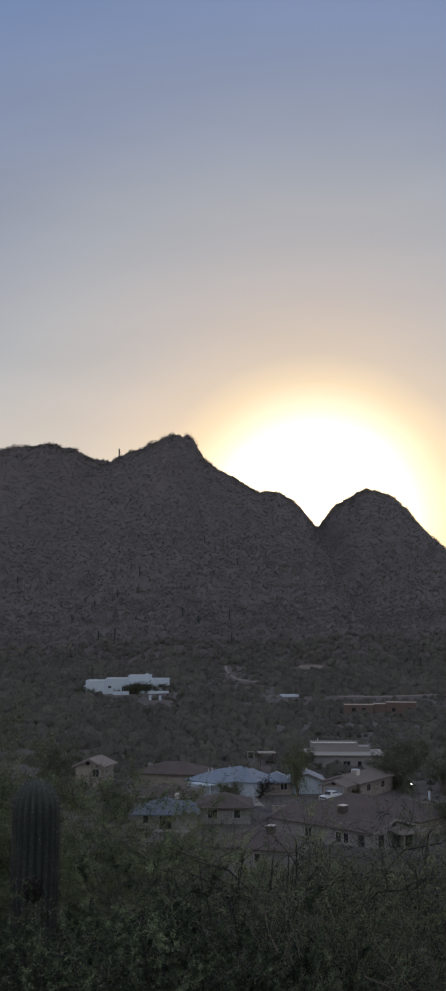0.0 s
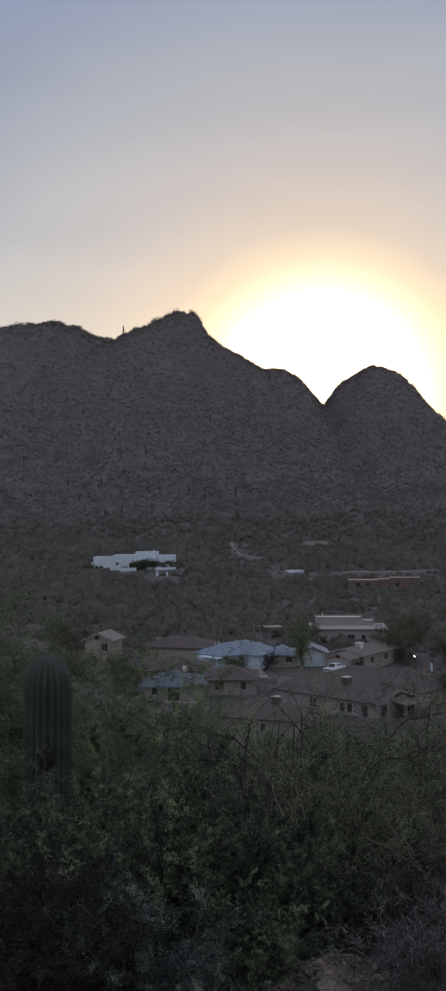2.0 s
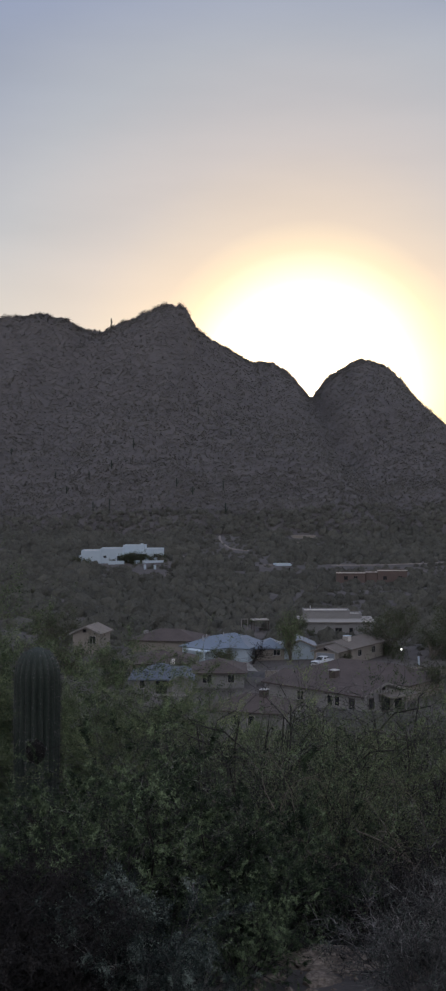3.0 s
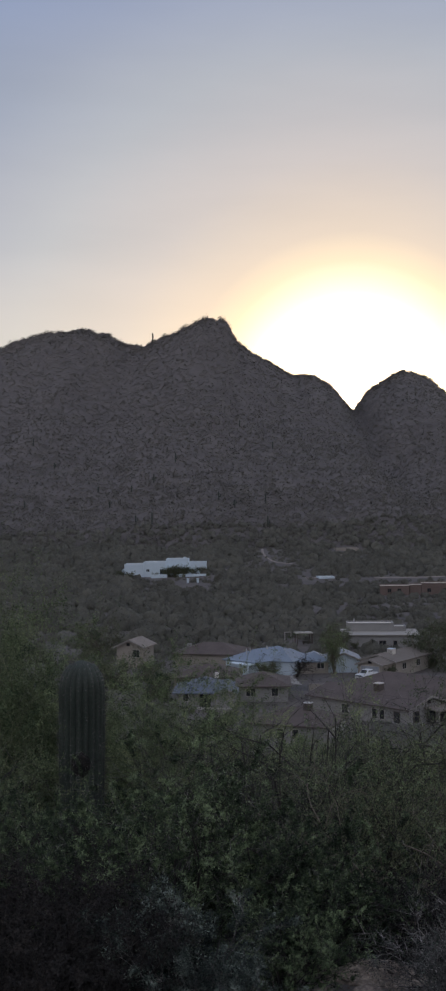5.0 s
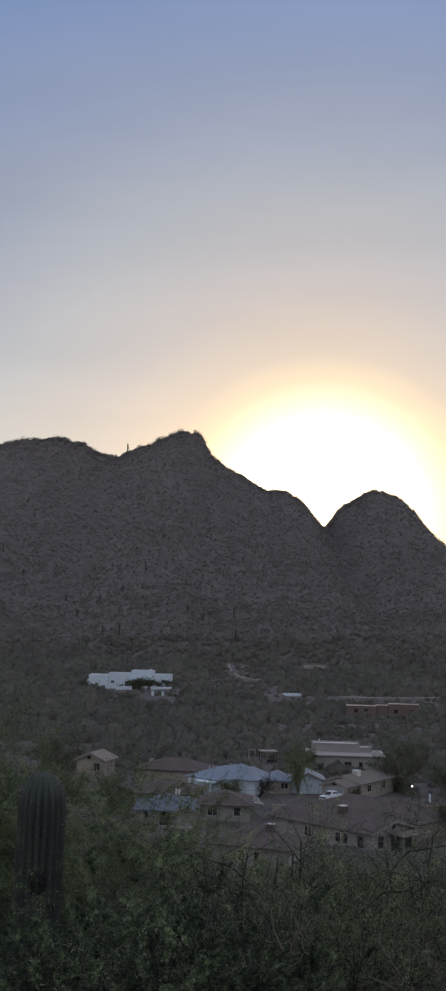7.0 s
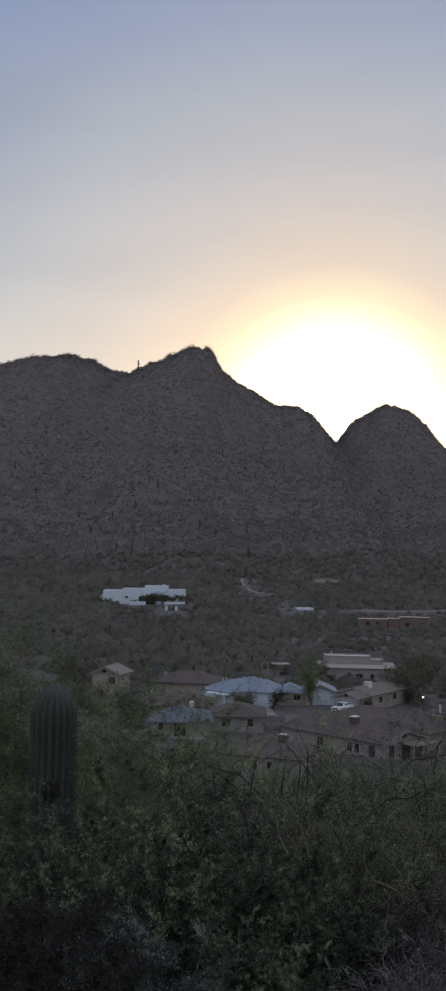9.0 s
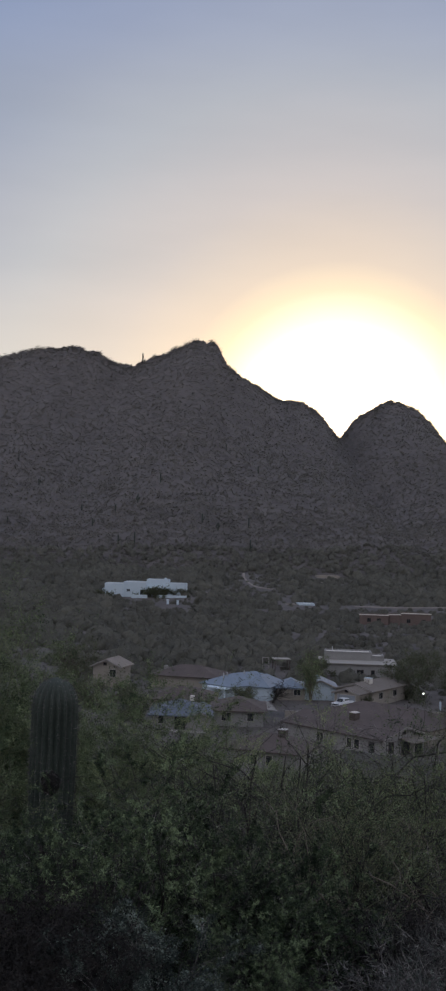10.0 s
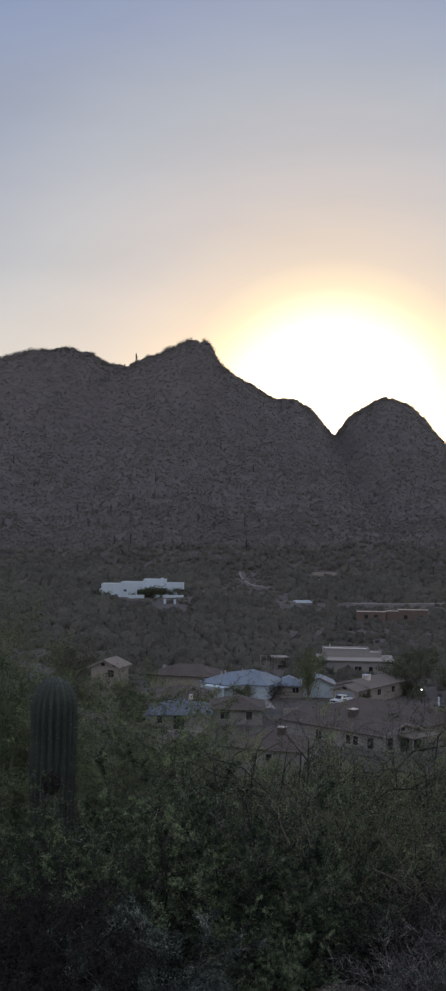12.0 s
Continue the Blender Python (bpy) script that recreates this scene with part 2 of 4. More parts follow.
def thing(name, m, label, category, group="", kind=""):
    ob = new(name)
    ob.empty_display_size = 0.3
    ob.matrix_world = m
    return tagged(ob, label, category, group, kind)


def box(bm, x0, x1, y0, y1, z0, z1):
    v = [bm.verts.new(p) for p in ((x0, y0, z0), (x1, y0, z0), (x1, y1, z0), (x0, y1, z0), (x0, y0, z1), (x1, y0, z1), (x1, y1, z1), (x0, y1, z1))]
    for f in ((0, 3, 2, 1), (4, 5, 6, 7), (0, 1, 5, 4), (1, 2, 6, 5), (2, 3, 7, 6), (3, 0, 4, 7)):
        bm.faces.new([v[i] for i in f])
    return v


def boxes(*sizes, bevel=0.0):
    bm = bmesh.new()
    for s in sizes:
        box(bm, *s)
    if bevel:
        bmesh.ops.bevel(bm, geom=bm.edges[:], offset=bevel, segments=2, affect="EDGES")
    return bm


# ---- the lie of the land ----
RNG = np.random.default_rng(7)
LATTICE = RNG.random((256, 256))


def grain(x, y, size):
    """Smooth noise from -1 to 1 with lumps of that many metres."""
    u, v = np.asarray(x, float) / size, np.asarray(y, float) / size
    i, j = np.floor(u).astype(int), np.floor(v).astype(int)
    a, b = u - i, v - j
    a, b = a * a * (3 - 2 * a), b * b * (3 - 2 * b)
    n = lambda p, q: LATTICE[p % 256, q % 256]
    return 2 * ((n(i, j) * (1 - a) + n(i + 1, j) * a) * (1 - b) + (n(i, j + 1) * (1 - a) + n(i + 1, j + 1) * a) * b) - 1


VALLEY_Y = [-4800, -400, -60, 0, 4, 7.5, 12.5, 25, 45, 80, 118, 140, 200, 300, 420, 520, 600, 5000]
VALLEY_Z = [160, 130, 42, 26.4, 26.0, 24.95, 23.7, 20.4, 15.2, 7.5, 1.8, 0.4, 0.2, 1.4, 4.3, 8.0, 11.0, 11.0]
RIDGE_Y, FOOT_Y = 1100.0, 545.0
# height of the ridge line, metre by metre from west to east
RIDGE = [(-4800, 60), (-900, 90), (-480, 125), (-300, 168), (-282, 176.5), (-258, 185.5), (-240, 191.5), (-226, 196), (-216, 199.7), (-195, 201.4), (-177, 203.1), (-171, 204.8), (-164, 204.4), (-158, 201.7), (-148, 199.5), (-138, 196),
         (-129, 190.6), (-119, 187.8), (-110, 185.6), (-101, 192), (-90, 195.3), (-82, 199.3), (-74, 203.8), (-62, 208.2), (-55, 213), (-43, 213.8), (-35, 211.6), (-28.5, 207.5), (-25, 203), (-23, 195.5),
         (-18, 189.5), (-10, 183.7), (1, 175.9), (11, 171.2), (21, 164.5), (29, 159.3), (38, 157), (47, 158.4), (54, 157), (63, 151.5), (71, 146.8), (78, 138), (86, 127), (93, 121.5), (101, 134), (109, 142.8),
         (121, 150), (130, 156.6), (140, 159), (152, 157), (162, 153.4), (173, 145), (181, 135.4), (188, 125.2), (197, 112), (209, 99), (216, 92), (300, 70), (600, 60), (4800, 40)]
RX, RZ = np.array([p[0] for p in RIDGE], float), np.array([p[1] for p in RIDGE], float)
DENSE_X = np.arange(-4800, 4801, 1.0)
SOFT_RIDGE = np.convolve(np.pad(np.interp(DENSE_X, RX, RZ), 2, "edge"), np.ones(5) / 5, "valid")
DENSE_Y = np.arange(-4800, 5001, 1.0)
SOFT_VALLEY = np.interp(DENSE_Y, VALLEY_Y, VALLEY_Z)
for width in (3, 5):
    SOFT_VALLEY = np.convolve(np.pad(SOFT_VALLEY, width // 2, "edge"), np.ones(width) / width, "valid")


def land(x, y):
    """The height of the ground."""
    x, y = np.asarray(x, float), np.asarray(y, float)
    low = np.interp(y, DENSE_Y, SOFT_VALLEY)
    far = np.clip(y / 60, 0, 1)
    low = low + far * (0.9 * grain(x, y, 60) * np.clip((y - 180) / 200, 0, 1) + 0.25 * grain(x, y, 14)) + 0.06 * grain(x, y, 1.3) + 0.03 * grain(x, y, 0.4)
    foot = FOOT_Y + 40 * grain(x, 0 * y, 170)
    crest = RIDGE_Y + 0 * x
    s = (y - foot) / (crest - foot)
    top = np.interp(x, DENSE_X, SOFT_RIDGE)
    up = np.clip(s, 0, 1)
    # broken rock along the crest alone
    top = top + np.clip((up - 0.86) * 8, 0, 1) * (1.0 * grain(x, y, 14) + 1.5 * grain(x, y, 6) + 1.3 * grain(x, y, 3))
    rise = 0.62 * up + 0.38 * up ** 2
    spur = 4 * up * (1 - up)
    folds = spur * (6 * grain(x + 0.25 * y, y * 0.3, 75) + 2.6 * grain(x - 0.2 * y, y * 0.25, 30) + 0.6 * grain(x + 0.1 * y, y * 0.3, 11)) + np.clip(up * 6, 0, 1) * 0.2 * grain(x, y, 5)
    back = np.clip((s - 1) / 1.2, 0, 1)
    hill = (top - low) * rise * (1 - back * back * (3 - 2 * back)) + folds
    return low + np.where(s > 0, hill, 0)


def ground_at(x, y):
    return float(land(x, y))


def build_ground():
    angles = np.radians(np.concatenate([np.linspace(-180, -24, 40)[:-1], np.linspace(-24, -14, 40)[:-1], np.linspace(-14, 14, 280)[:-1],
                                        np.linspace(14, 24, 40)[:-1], np.linspace(24, 180, 40)[:-1]]))
    radii = np.concatenate([np.geomspace(0.004, 60, 130)[:-1], np.geomspace(60, 540, 150)[:-1], np.linspace(540, 1180, 260)[:-1], np.geomspace(1180, 4700, 24)])
    a, r = np.meshgrid(angles, radii)
    x, y = r * np.sin(a) + 0.4, r * np.cos(a) - 2.0
    verts = np.stack([x, y, land(x, y)], -1).reshape(-1, 3)
    n, k = len(radii), len(angles)
    i, j = np.meshgrid(np.arange(n - 1), np.arange(k), indexing="ij")
    j2 = (j + 1) % k
    faces = np.stack([i * k + j, (i + 1) * k + j, (i + 1) * k + j2, i * k + j2], -1).reshape(-1, 4)
    faces = faces[:, ::-1]
    ob = sheet("ground", verts, faces, "soil", smooth=True)
    tagged(ob, "dry brown desert ground rising into a rocky ridge", "ground", kind="structure")


build_ground()


# ---- houses ----
def gable_roof(w, d, z, pitch, over, thick=0.16):
    """A roof of two slopes with its ridge along y."""
    bm = bmesh.new()
    half, run = w / 2 + over, d / 2 + over
    drop, top = over * pitch, z + w / 2 * pitch
    ring = []
    for y in (-run, run):
        ring.append([bm.verts.new(p) for p in ((-half, y, z - drop), (0, y, top), (half, y, z - drop), (half, y, z - drop + thick), (0, y, top + thick), (-half, y, z - drop + thick))])
    for n in range(6):
        m = (n + 1) % 6
        bm.faces.new((ring[0][n], ring[1][n], ring[1][m], ring[0][m]))
    for r in ring:
        bm.faces.new((r[0], r[1], r[4], r[5]))
        bm.faces.new((r[1], r[2], r[3], r[4]))
    bmesh.ops.recalc_face_normals(bm, faces=bm.faces[:])
    return bm


def hip_roof(w, d, z, pitch, over, thick=0.16):
    bm = bmesh.new()
    hx, hy = w / 2 + over, d / 2 + over
    run = min(hx, hy)
    top = z - over * pitch + run * pitch + thick
    rx, ry = max(hx - run, 0.02), max(hy - run, 0.02)
    low = z - over * pitch
    a = [bm.verts.new((sx * hx, sy * hy, low)) for sx, sy in ((-1, -1), (1, -1), (1, 1), (-1, 1))]
    b = [bm.verts.new((sx * hx, sy * hy, low + thick)) for sx, sy in ((-1, -1), (1, -1), (1, 1), (-1, 1))]
    c = [bm.verts.new((sx * rx, sy * ry, top)) for sx, sy in ((-1, -1), (1, -1), (1, 1), (-1, 1))]
    bm.faces.new(a[::-1])
    bm.faces.new(c)
    for n in range(4):
        m = (n + 1) % 4
        bm.faces.new((a[n], a[m], b[m], b[n]))
        bm.faces.new((b[n], b[m], c[m], c[n]))
    bmesh.ops.recalc_face_normals(bm, faces=bm.faces[:])
    return bm


def gable_walls(w, d, h, pitch, sunk):
    bm = bmesh.new()
    ring = []
    for y in (-d / 2, d / 2):
        ring.append([bm.verts.new(p) for p in ((-w / 2, y, -sunk), (w / 2, y, -sunk), (w / 2, y, h), (0, y, h + w / 2 * pitch), (-w / 2, y, h))])
    for n in range(5):
        m = (n + 1) % 5
        bm.faces.new((ring[0][n], ring[1][n], ring[1][m], ring[0][m]))
    for r in ring:
        bm.faces.new(r)
    bmesh.ops.recalc_face_normals(bm, faces=bm.faces[:])
    return bm


def opening(house, name, side, at, z, w, h, wd, dp, wall_h, pane="glass", frame_mat="trim"):
    """A window or door set into the wall of one side: s, n, e or w."""
    turn = {"s": 0, "e": 90, "n": 180, "w": 270}[side]
    out = {"s": dp / 2, "n": dp / 2, "e": wd / 2, "w": wd / 2}[side]
    m = pose(0, 0, 0, 0, 0, turn) @ Matrix.Translation((at, -out, z))
    f, t = 0.09, 0.06
    rim = part(name, boxes((-w / 2 - f, w / 2 + f, -t, 0.02, -f, 0), (-w / 2 - f, w / 2 + f, -t, 0.02, h, h + f), (-w / 2 - f, -w / 2, -t, 0.02, 0, h), (w / 2, w / 2 + f, -t, 0.02, 0, h)), frame_mat, house)
    rim.matrix_local = m
    if name == "garage_door":
        for n in range(4):
            part("door_panel", boxes((-w / 2, w / 2, -0.035, 0.01, n * h / 4 + 0.012, (n + 1) * h / 4 - 0.012), bevel=0.008), pane, rim)
    else:
        part("pane", boxes((-w / 2, w / 2, -0.02, 0.01, 0, h)), pane, rim)
        if name == "window" and w > 0.9:
            part("mullion", boxes((-0.03, 0.03, -0.05, 0.0, 0, h)), frame_mat, rim)
    return rim


def block(house, x, y, yaw, w, d, h, roof, pitch, wall_mat, roof_mat, over=0.5, sunk=1.5):
    """One volume of a house under its roof, as wall and roof parts."""
    m = pose(x, y, 0, 0, 0, yaw)
    if roof == "flat":
        wall = part("wall", boxes((-w / 2, w / 2, -d / 2, d / 2, -sunk, h), bevel=0.06), wall_mat, house)
        top = part("roof", boxes((-w / 2 + 0.3, w / 2 - 0.3, -d / 2 + 0.3, d / 2 - 0.3, h - 0.05, h + 0.03)), roof_mat, house)
        edge = boxes((-w / 2 - 0.03, w / 2 + 0.03, -d / 2 - 0.03, -d / 2 + 0.28, h, h + 0.3), (-w / 2 - 0.03, w / 2 + 0.03, d / 2 - 0.28, d / 2 + 0.03, h, h + 0.3),
                     (-w / 2 - 0.03, -w / 2 + 0.28, -d / 2 + 0.28, d / 2 - 0.28, h, h + 0.3), (w / 2 - 0.28, w / 2 + 0.03, -d / 2 + 0.28, d / 2 - 0.28, h, h + 0.3), bevel=0.04)
        rim = part("parapet", edge, wall_mat, house)
        for ob in (wall, top, rim):
            ob.matrix_local = m
        return wall
    if roof == "hip":
        wall = part("wall", boxes((-w / 2, w / 2, -d / 2, d / 2, -sunk, h)), wall_mat, house)
        top = part("roof", hip_roof(w, d, h, pitch, over), roof_mat, house)
        ridge = min(w, d) / 2 * pitch + h
    else:
        wall = part("wall", gable_walls(w, d, h, pitch, sunk), wall_mat, house)
        top = part("roof", gable_roof(w, d, h, pitch, over), roof_mat, house)
        for s in (-1, 1):
            for e in (-1, 1):
                bm = bmesh.new()
                box(bm, 0, math.hypot(w / 2 + over, (w / 2 + over) * pitch), -0.02, 0.02, -0.12, 0.15)
                f = part("fascia", bm, "fascia", house)
                f.matrix_local = m @ pose(0, e * (d / 2 + over + 0.022), h + w / 2 * pitch, 0, 0, 0 if s > 0 else 180) @ pose(0, 0, 0, 0, math.degrees(math.atan(pitch)), 0)
    wall.matrix_local = top.matrix_local = m
    return wall


def cooler(house, x, y, z, size=0.9):
    """A box-shaped swamp cooler on the roof."""
    body = part("cooler", boxes((-size / 2, size / 2, -size / 2, size / 2, 0, size), bevel=0.03), "dark_trim", house, "boxy evaporative cooler on the roof")
    body.matrix_local = pose(x, y, z)
    part("cooler_lid", boxes((-size / 2 - 0.04, size / 2 + 0.04, -size / 2 - 0.04, size / 2 + 0.04, size, size + 0.07), bevel=0.02), "metal", body)
    for n in range(4):
        part("louvre", boxes((-size / 2 + 0.08, size / 2 - 0.08, -size / 2 - 0.03, -size / 2 + 0.01, 0.12 + n * size / 5, 0.2 + n * size / 5)), "dark_trim", body)


def house_at(x, y, yaw, label, category="house", dz=0.0):
    return thing("house", pose(x, y, ground_at(x, y) + dz, 0, 0, yaw), label, category, "houses in the valley")


def white_house():
    h = house_at(-34.8, 420, 0, "long white flat-roofed adobe house with stepped blocks on the slope", dz=0.1)
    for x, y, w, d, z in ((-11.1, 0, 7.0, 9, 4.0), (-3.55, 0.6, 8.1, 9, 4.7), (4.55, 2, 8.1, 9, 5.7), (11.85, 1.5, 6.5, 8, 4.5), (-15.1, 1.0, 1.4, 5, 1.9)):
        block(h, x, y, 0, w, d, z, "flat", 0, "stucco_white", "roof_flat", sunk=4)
    for x0, x1, z in ((-4.4, 1.4, 0.7), (4.8, 15.6, 0.8)):
        part("terrace_wall", boxes((x0, x1, -8.8, -8.5, -4, z), bevel=0.05), "stucco_white", h)
    part("porch_roof", boxes((0.6, 9.5, -4.6, -1.5, 2.9, 3.2), bevel=0.04), "stucco_white", h)
    for x in (0.8, 5.0, 9.3):
        part("porch_post", boxes((x - 0.2, x + 0.2, -4.5, -4.1, -3, 2.9), bevel=0.03), "stucco_white", h)
    for x, z, w, q, d in ((-6.0, 1.5, 1.1, 0.85, 7.8), (-1.0, 0.3, 1.2, 2.0, 7.8), (4.0, 0.2, 2.4, 2.2, 5.0), (7.2, 0.2, 2.0, 2.2, 5.0), (12.4, 1.7, 1.4, 1.1, 5.0)):
        opening(h, "window", "s", x, z, w, q, 8, d, 4, frame_mat="stucco_white")
    part("chimney", boxes((6.6, 7.6, 2, 3, 5.6, 6.5), bevel=0.05), "stucco_white", h)


def gable_house():
    h = house_at(-22.5, 204.7, -14, "two-storey beige house with a low gabled roof", dz=-1.2)
    block(h, 0, 0, 0, 5.0, 5.6, 4.95, "gable", 0.45, "stucco_tan", "roof_tan", over=0.5)
    opening(h, "window", "s", 1.2, 3.1, 1.1, 1.25, 5.0, 5.6, 4.9)
    opening(h, "window", "s", -1.1, 0.9, 1.2, 1.2, 5.0, 5.6, 4.9)
    opening(h, "vent", "s", -0.3, 5.1, 0.5, 0.4, 5.0, 5.6, 4.9, frame_mat="dark_trim")


def blue_roof_house():
    h = house_at(1.5, 193, 0, "white house with long slate-blue metal roofs and two wings")
    block(h, -0.5, 4.0, -42, 7.0, 13.0, 2.5, "hip", 0.42, "stucco_white", "roof_blue", over=0.45)
    block(h, 2.9, 3.0, -19, 4.4, 8.0, 2.45, "hip", 0.6, "stucco_white", "roof_blue", over=0.4)
    wing = pose(2.9, 3.0, 0, 0, 0, -19)
    door = opening(h, "garage_door", "s", 0.3, 0.0, 2.6, 2.0, 4.4, 8.0, 2.45, pane="stucco_white", frame_mat="stucco_white")
    door.matrix_local = wing @ door.matrix_local
    porch = part("porch_roof", boxes((-2.4, 2.4, -1.5, 0.4, 2.1, 2.28), bevel=0.03), "stucco_white", h)
    porch.matrix_local = pose(-4.4, -2.0, 0, 0, 0, -42)
    for x in (-2.1, 0.0, 2.1):
        post = part("porch_post", boxes((x - 0.12, x + 0.12, -1.3, -1.06, -0.6, 2.1), bevel=0.02), "stucco_white", h)
        post.matrix_local = pose(-4.4, -2.0, 0, 0, 0, -42)
    block(h, 7.6, 3.6, 0, 4.6, 6.0, 2.15, "hip", 0.5, "stucco_tan", "roof_blue", over=0.4)
    opening(h, "window", "s", 8.6, 0.9, 1.1, 0.9, 9, -1.2, 2.2)
    part("link_wall", boxes((4.6, 5.6, 2.4, 4.4, -0.6, 2.0), bevel=0.03), "stucco_tan", h)
    block(h, 12.6, 5.0, 0, 5.4, 7.0, 2.2, "gable", 0.42, "stucco_white", "roof_blue", over=0.4)
    for x, y, z in ((-3.9, 0.6, 3.75), (-3.3, 1.2, 3.85), (-0.4, 3.4, 3.9), (2.6, 2.2, 3.6)):
        pipe = part("vent_pipe", boxes((-0.1, 0.1, -0.1, 0.1, -0.5, 0.55), bevel=0.04), "metal", h)
        pipe.matrix_local = pose(x, y, z)


def grey_roof_house():
    h = house_at(-7.9, 165, 0, "grey stucco house with a blue-grey hipped roof")
    block(h, -0.2, 0, 0, 7.6, 8.6, 2.2, "hip", 0.36, "stucco_grey", "roof_grey", over=0.6)
    block(h, 2.9, -0.6, 0, 2.8, 9.2, 2.1, "gable", 0.4, "stucco_grey", "roof_grey", over=0.4)
    opening(h, "window", "s", -2.7, 0.9, 0.7, 1.1, 9, 8.6, 2.5)
    opening(h, "door", "s", 0.0, 0.0, 1.4, 2.0, 9, 8.6, 2.5, frame_mat="dark_trim")
    part("patio_slab", boxes((-4.2, 4, -6.5, -4.4, -1.0, 0.12), bevel=0.02), "concrete", h)
    pipe = part("roof_vent", boxes((-0.35, 0.35, -0.3, 0.3, -0.4, 0.35), bevel=0.05), "roof_flat", h)
    pipe.matrix_local = pose(1.4, 1.2, 3.8)


def brown_houses():
    h = house_at(-8.4, 179, 0, "low house with a brown shingle hipped roof behind a grey one")
    block(h, 0, 0, 0, 10, 8.5, 2.3, "hip", 0.34, "stucco_tan", "roof_brown")
    h = house_at(-10.5, 207, -12, "low house with a brown roof and a pale chimney")
    block(h, 2, 0, 0, 12, 8.5, 2.2, "hip", 0.34, "stucco_tan", "roof_brown")
    part("chimney", boxes((-2.7, -1.9, -1, -0.2, 1, 3.5), bevel=0.05), "stucco_grey", h, "pale square chimney")
    h = house_at(0.2, 170, 0, "low house with a brown shingle roof and pale stucco walls")
    block(h, 0, 0, 0, 7.4, 8.4, 2.3, "hip", 0.36, "stucco_grey", "roof_brown", over=0.55)
    opening(h, "window", "s", -1.7, 0.8, 1.3, 1.1, 7.4, 8.4, 2.3)
    opening(h, "window", "s", 1.8, 0.8, 0.9, 1.1, 7.4, 8.4, 2.3)


def long_house():
    h = house_at(15.6, 153.6, -46, "long pale stucco house with a brown gabled roof and a porch", dz=-0.1)
    block(h, 0, 0, 90, 8.5, 17, 2.5, "gable", 0.28, "stucco_grey", "roof_brown", over=0.5)
    for x, w in ((-2.1, 1.1), (3.0, 0.8), (4.25, 0.8)):
        opening(h, "window", "s", x, 0.8, w, 1.15, 17, 8.5, 2.5)
    opening(h, "door", "s", 6.7, 0.0, 0.85, 1.95, 17, 8.5, 2.5, frame_mat="dark_trim")
    opening(h, "window", "e", -2.6, 0.7, 0.9, 1.3, 17, 8.5, 2.5, frame_mat="dark_trim")
    opening(h, "vent", "e", 0.0, 2.85, 0.55, 0.4, 17, 8.5, 2.5, frame_mat="dark_trim")
    for x, w in ((0.4, 1.6), (2.9, 1.6)):
        opening(h, "door", "e", x, 0.0, w, 2.0, 17, 8.5, 2.5, frame_mat="dark_trim")
    roof = part("porch_roof", boxes((0.0, 2.6, -1.2, 4.4, 0, 0.14), bevel=0.03), "roof_umber", h)
    roof.matrix_local = pose(8.52, 0, 2.3, 0, 5, 0)
    for y in (-1.0, 1.6, 4.2):
        part("porch_post", boxes((10.8, 10.96, y - 0.08, y + 0.08, -0.8, 2.1), bevel=0.015), "fascia", h)
    part("patio_slab", boxes((8.5, 11.4, -1.6, 4.8, -0.8, 0.1), bevel=0.02), "concrete", h)
    cooler(h, 0.6, -0.5, 3.55, 1.0)
    cooler(h, -0.3, 0.7, 3.6, 0.8)
    h = house_at(21.5, 163.5, -40, "low house with a broad brown shingle roof behind another")
    block(h, 0, 0, 0, 19, 10, 2.3, "hip", 0.34, "stucco_tan", "roof_brown", over=0.55)
    opening(h, "window", "s", 4.0, 0.8, 1.2, 1.1, 19, 10, 2.3)


def near_house():
    h = house_at(4.2, 132.4, -20, "stucco house with a brown roof partly hidden by brush", dz=0.5)
    block(h, 0, 0, 0, 9.2, 7.4, 2.5, "hip", 0.34, "stucco_grey", "roof_brown", over=0.5)
    for x in (-0.9, 0.9):
        opening(h, "window", "s", x, 0.9, 0.7, 1.05, 9.2, 7.4, 2.5)
    cooler(h, 1.4, -0.4, 3.55, 0.9)
    part("patio_wall", boxes((-3.0, 3.5, -6.4, -6.15, -1.5, 1.1), bevel=0.03), "stucco_grey", h)


def garage_house():
    h = house_at(22.0, 195, -33, "tan gabled house with a grey garage door", dz=0.1)
    block(h, -0.25, 2.2, 0, 6.6, 12.6, 2.4, "gable", 0.3, "stucco_tan", "roof_umber", over=0.45)
    block(h, 0.27, -5.4, 0, 4.4, 5.2, 2.25, "gable", 0.36, "stucco_tan", "roof_umber", over=0.4)
    door = opening(h, "garage_door", "s", 0.27, 0, 3.3, 1.95, 6.0, 16, 2.7, pane="door")
    opening(h, "vent", "s", 0.27, 2.45, 0.5, 0.35, 6.0, 16, 2.7, frame_mat="dark_trim")
    for y in (-1.0, 4.4):
        opening(h, "window", "e", y, 0.9, 1.3, 1.0, 6.1, 15, 2.4)
    body = part("cooler", boxes((-0.55, 0.55, -0.55, 0.55, -0.6, 0.85), bevel=0.04), "roof_flat", h, "pale rooftop cooler")
    body.matrix_local = pose(0.5, -0.6, 3.2)
    part("cooler_lid", boxes((-0.6, 0.6, -0.6, 0.6, 0.85, 0.93), bevel=0.03), "stucco_white", body)
    for n in range(4):
        part("louvre", boxes((-0.42, 0.42, -0.58, -0.53, 0.05 + n * 0.18, 0.13 + n * 0.18)), "fascia", body)


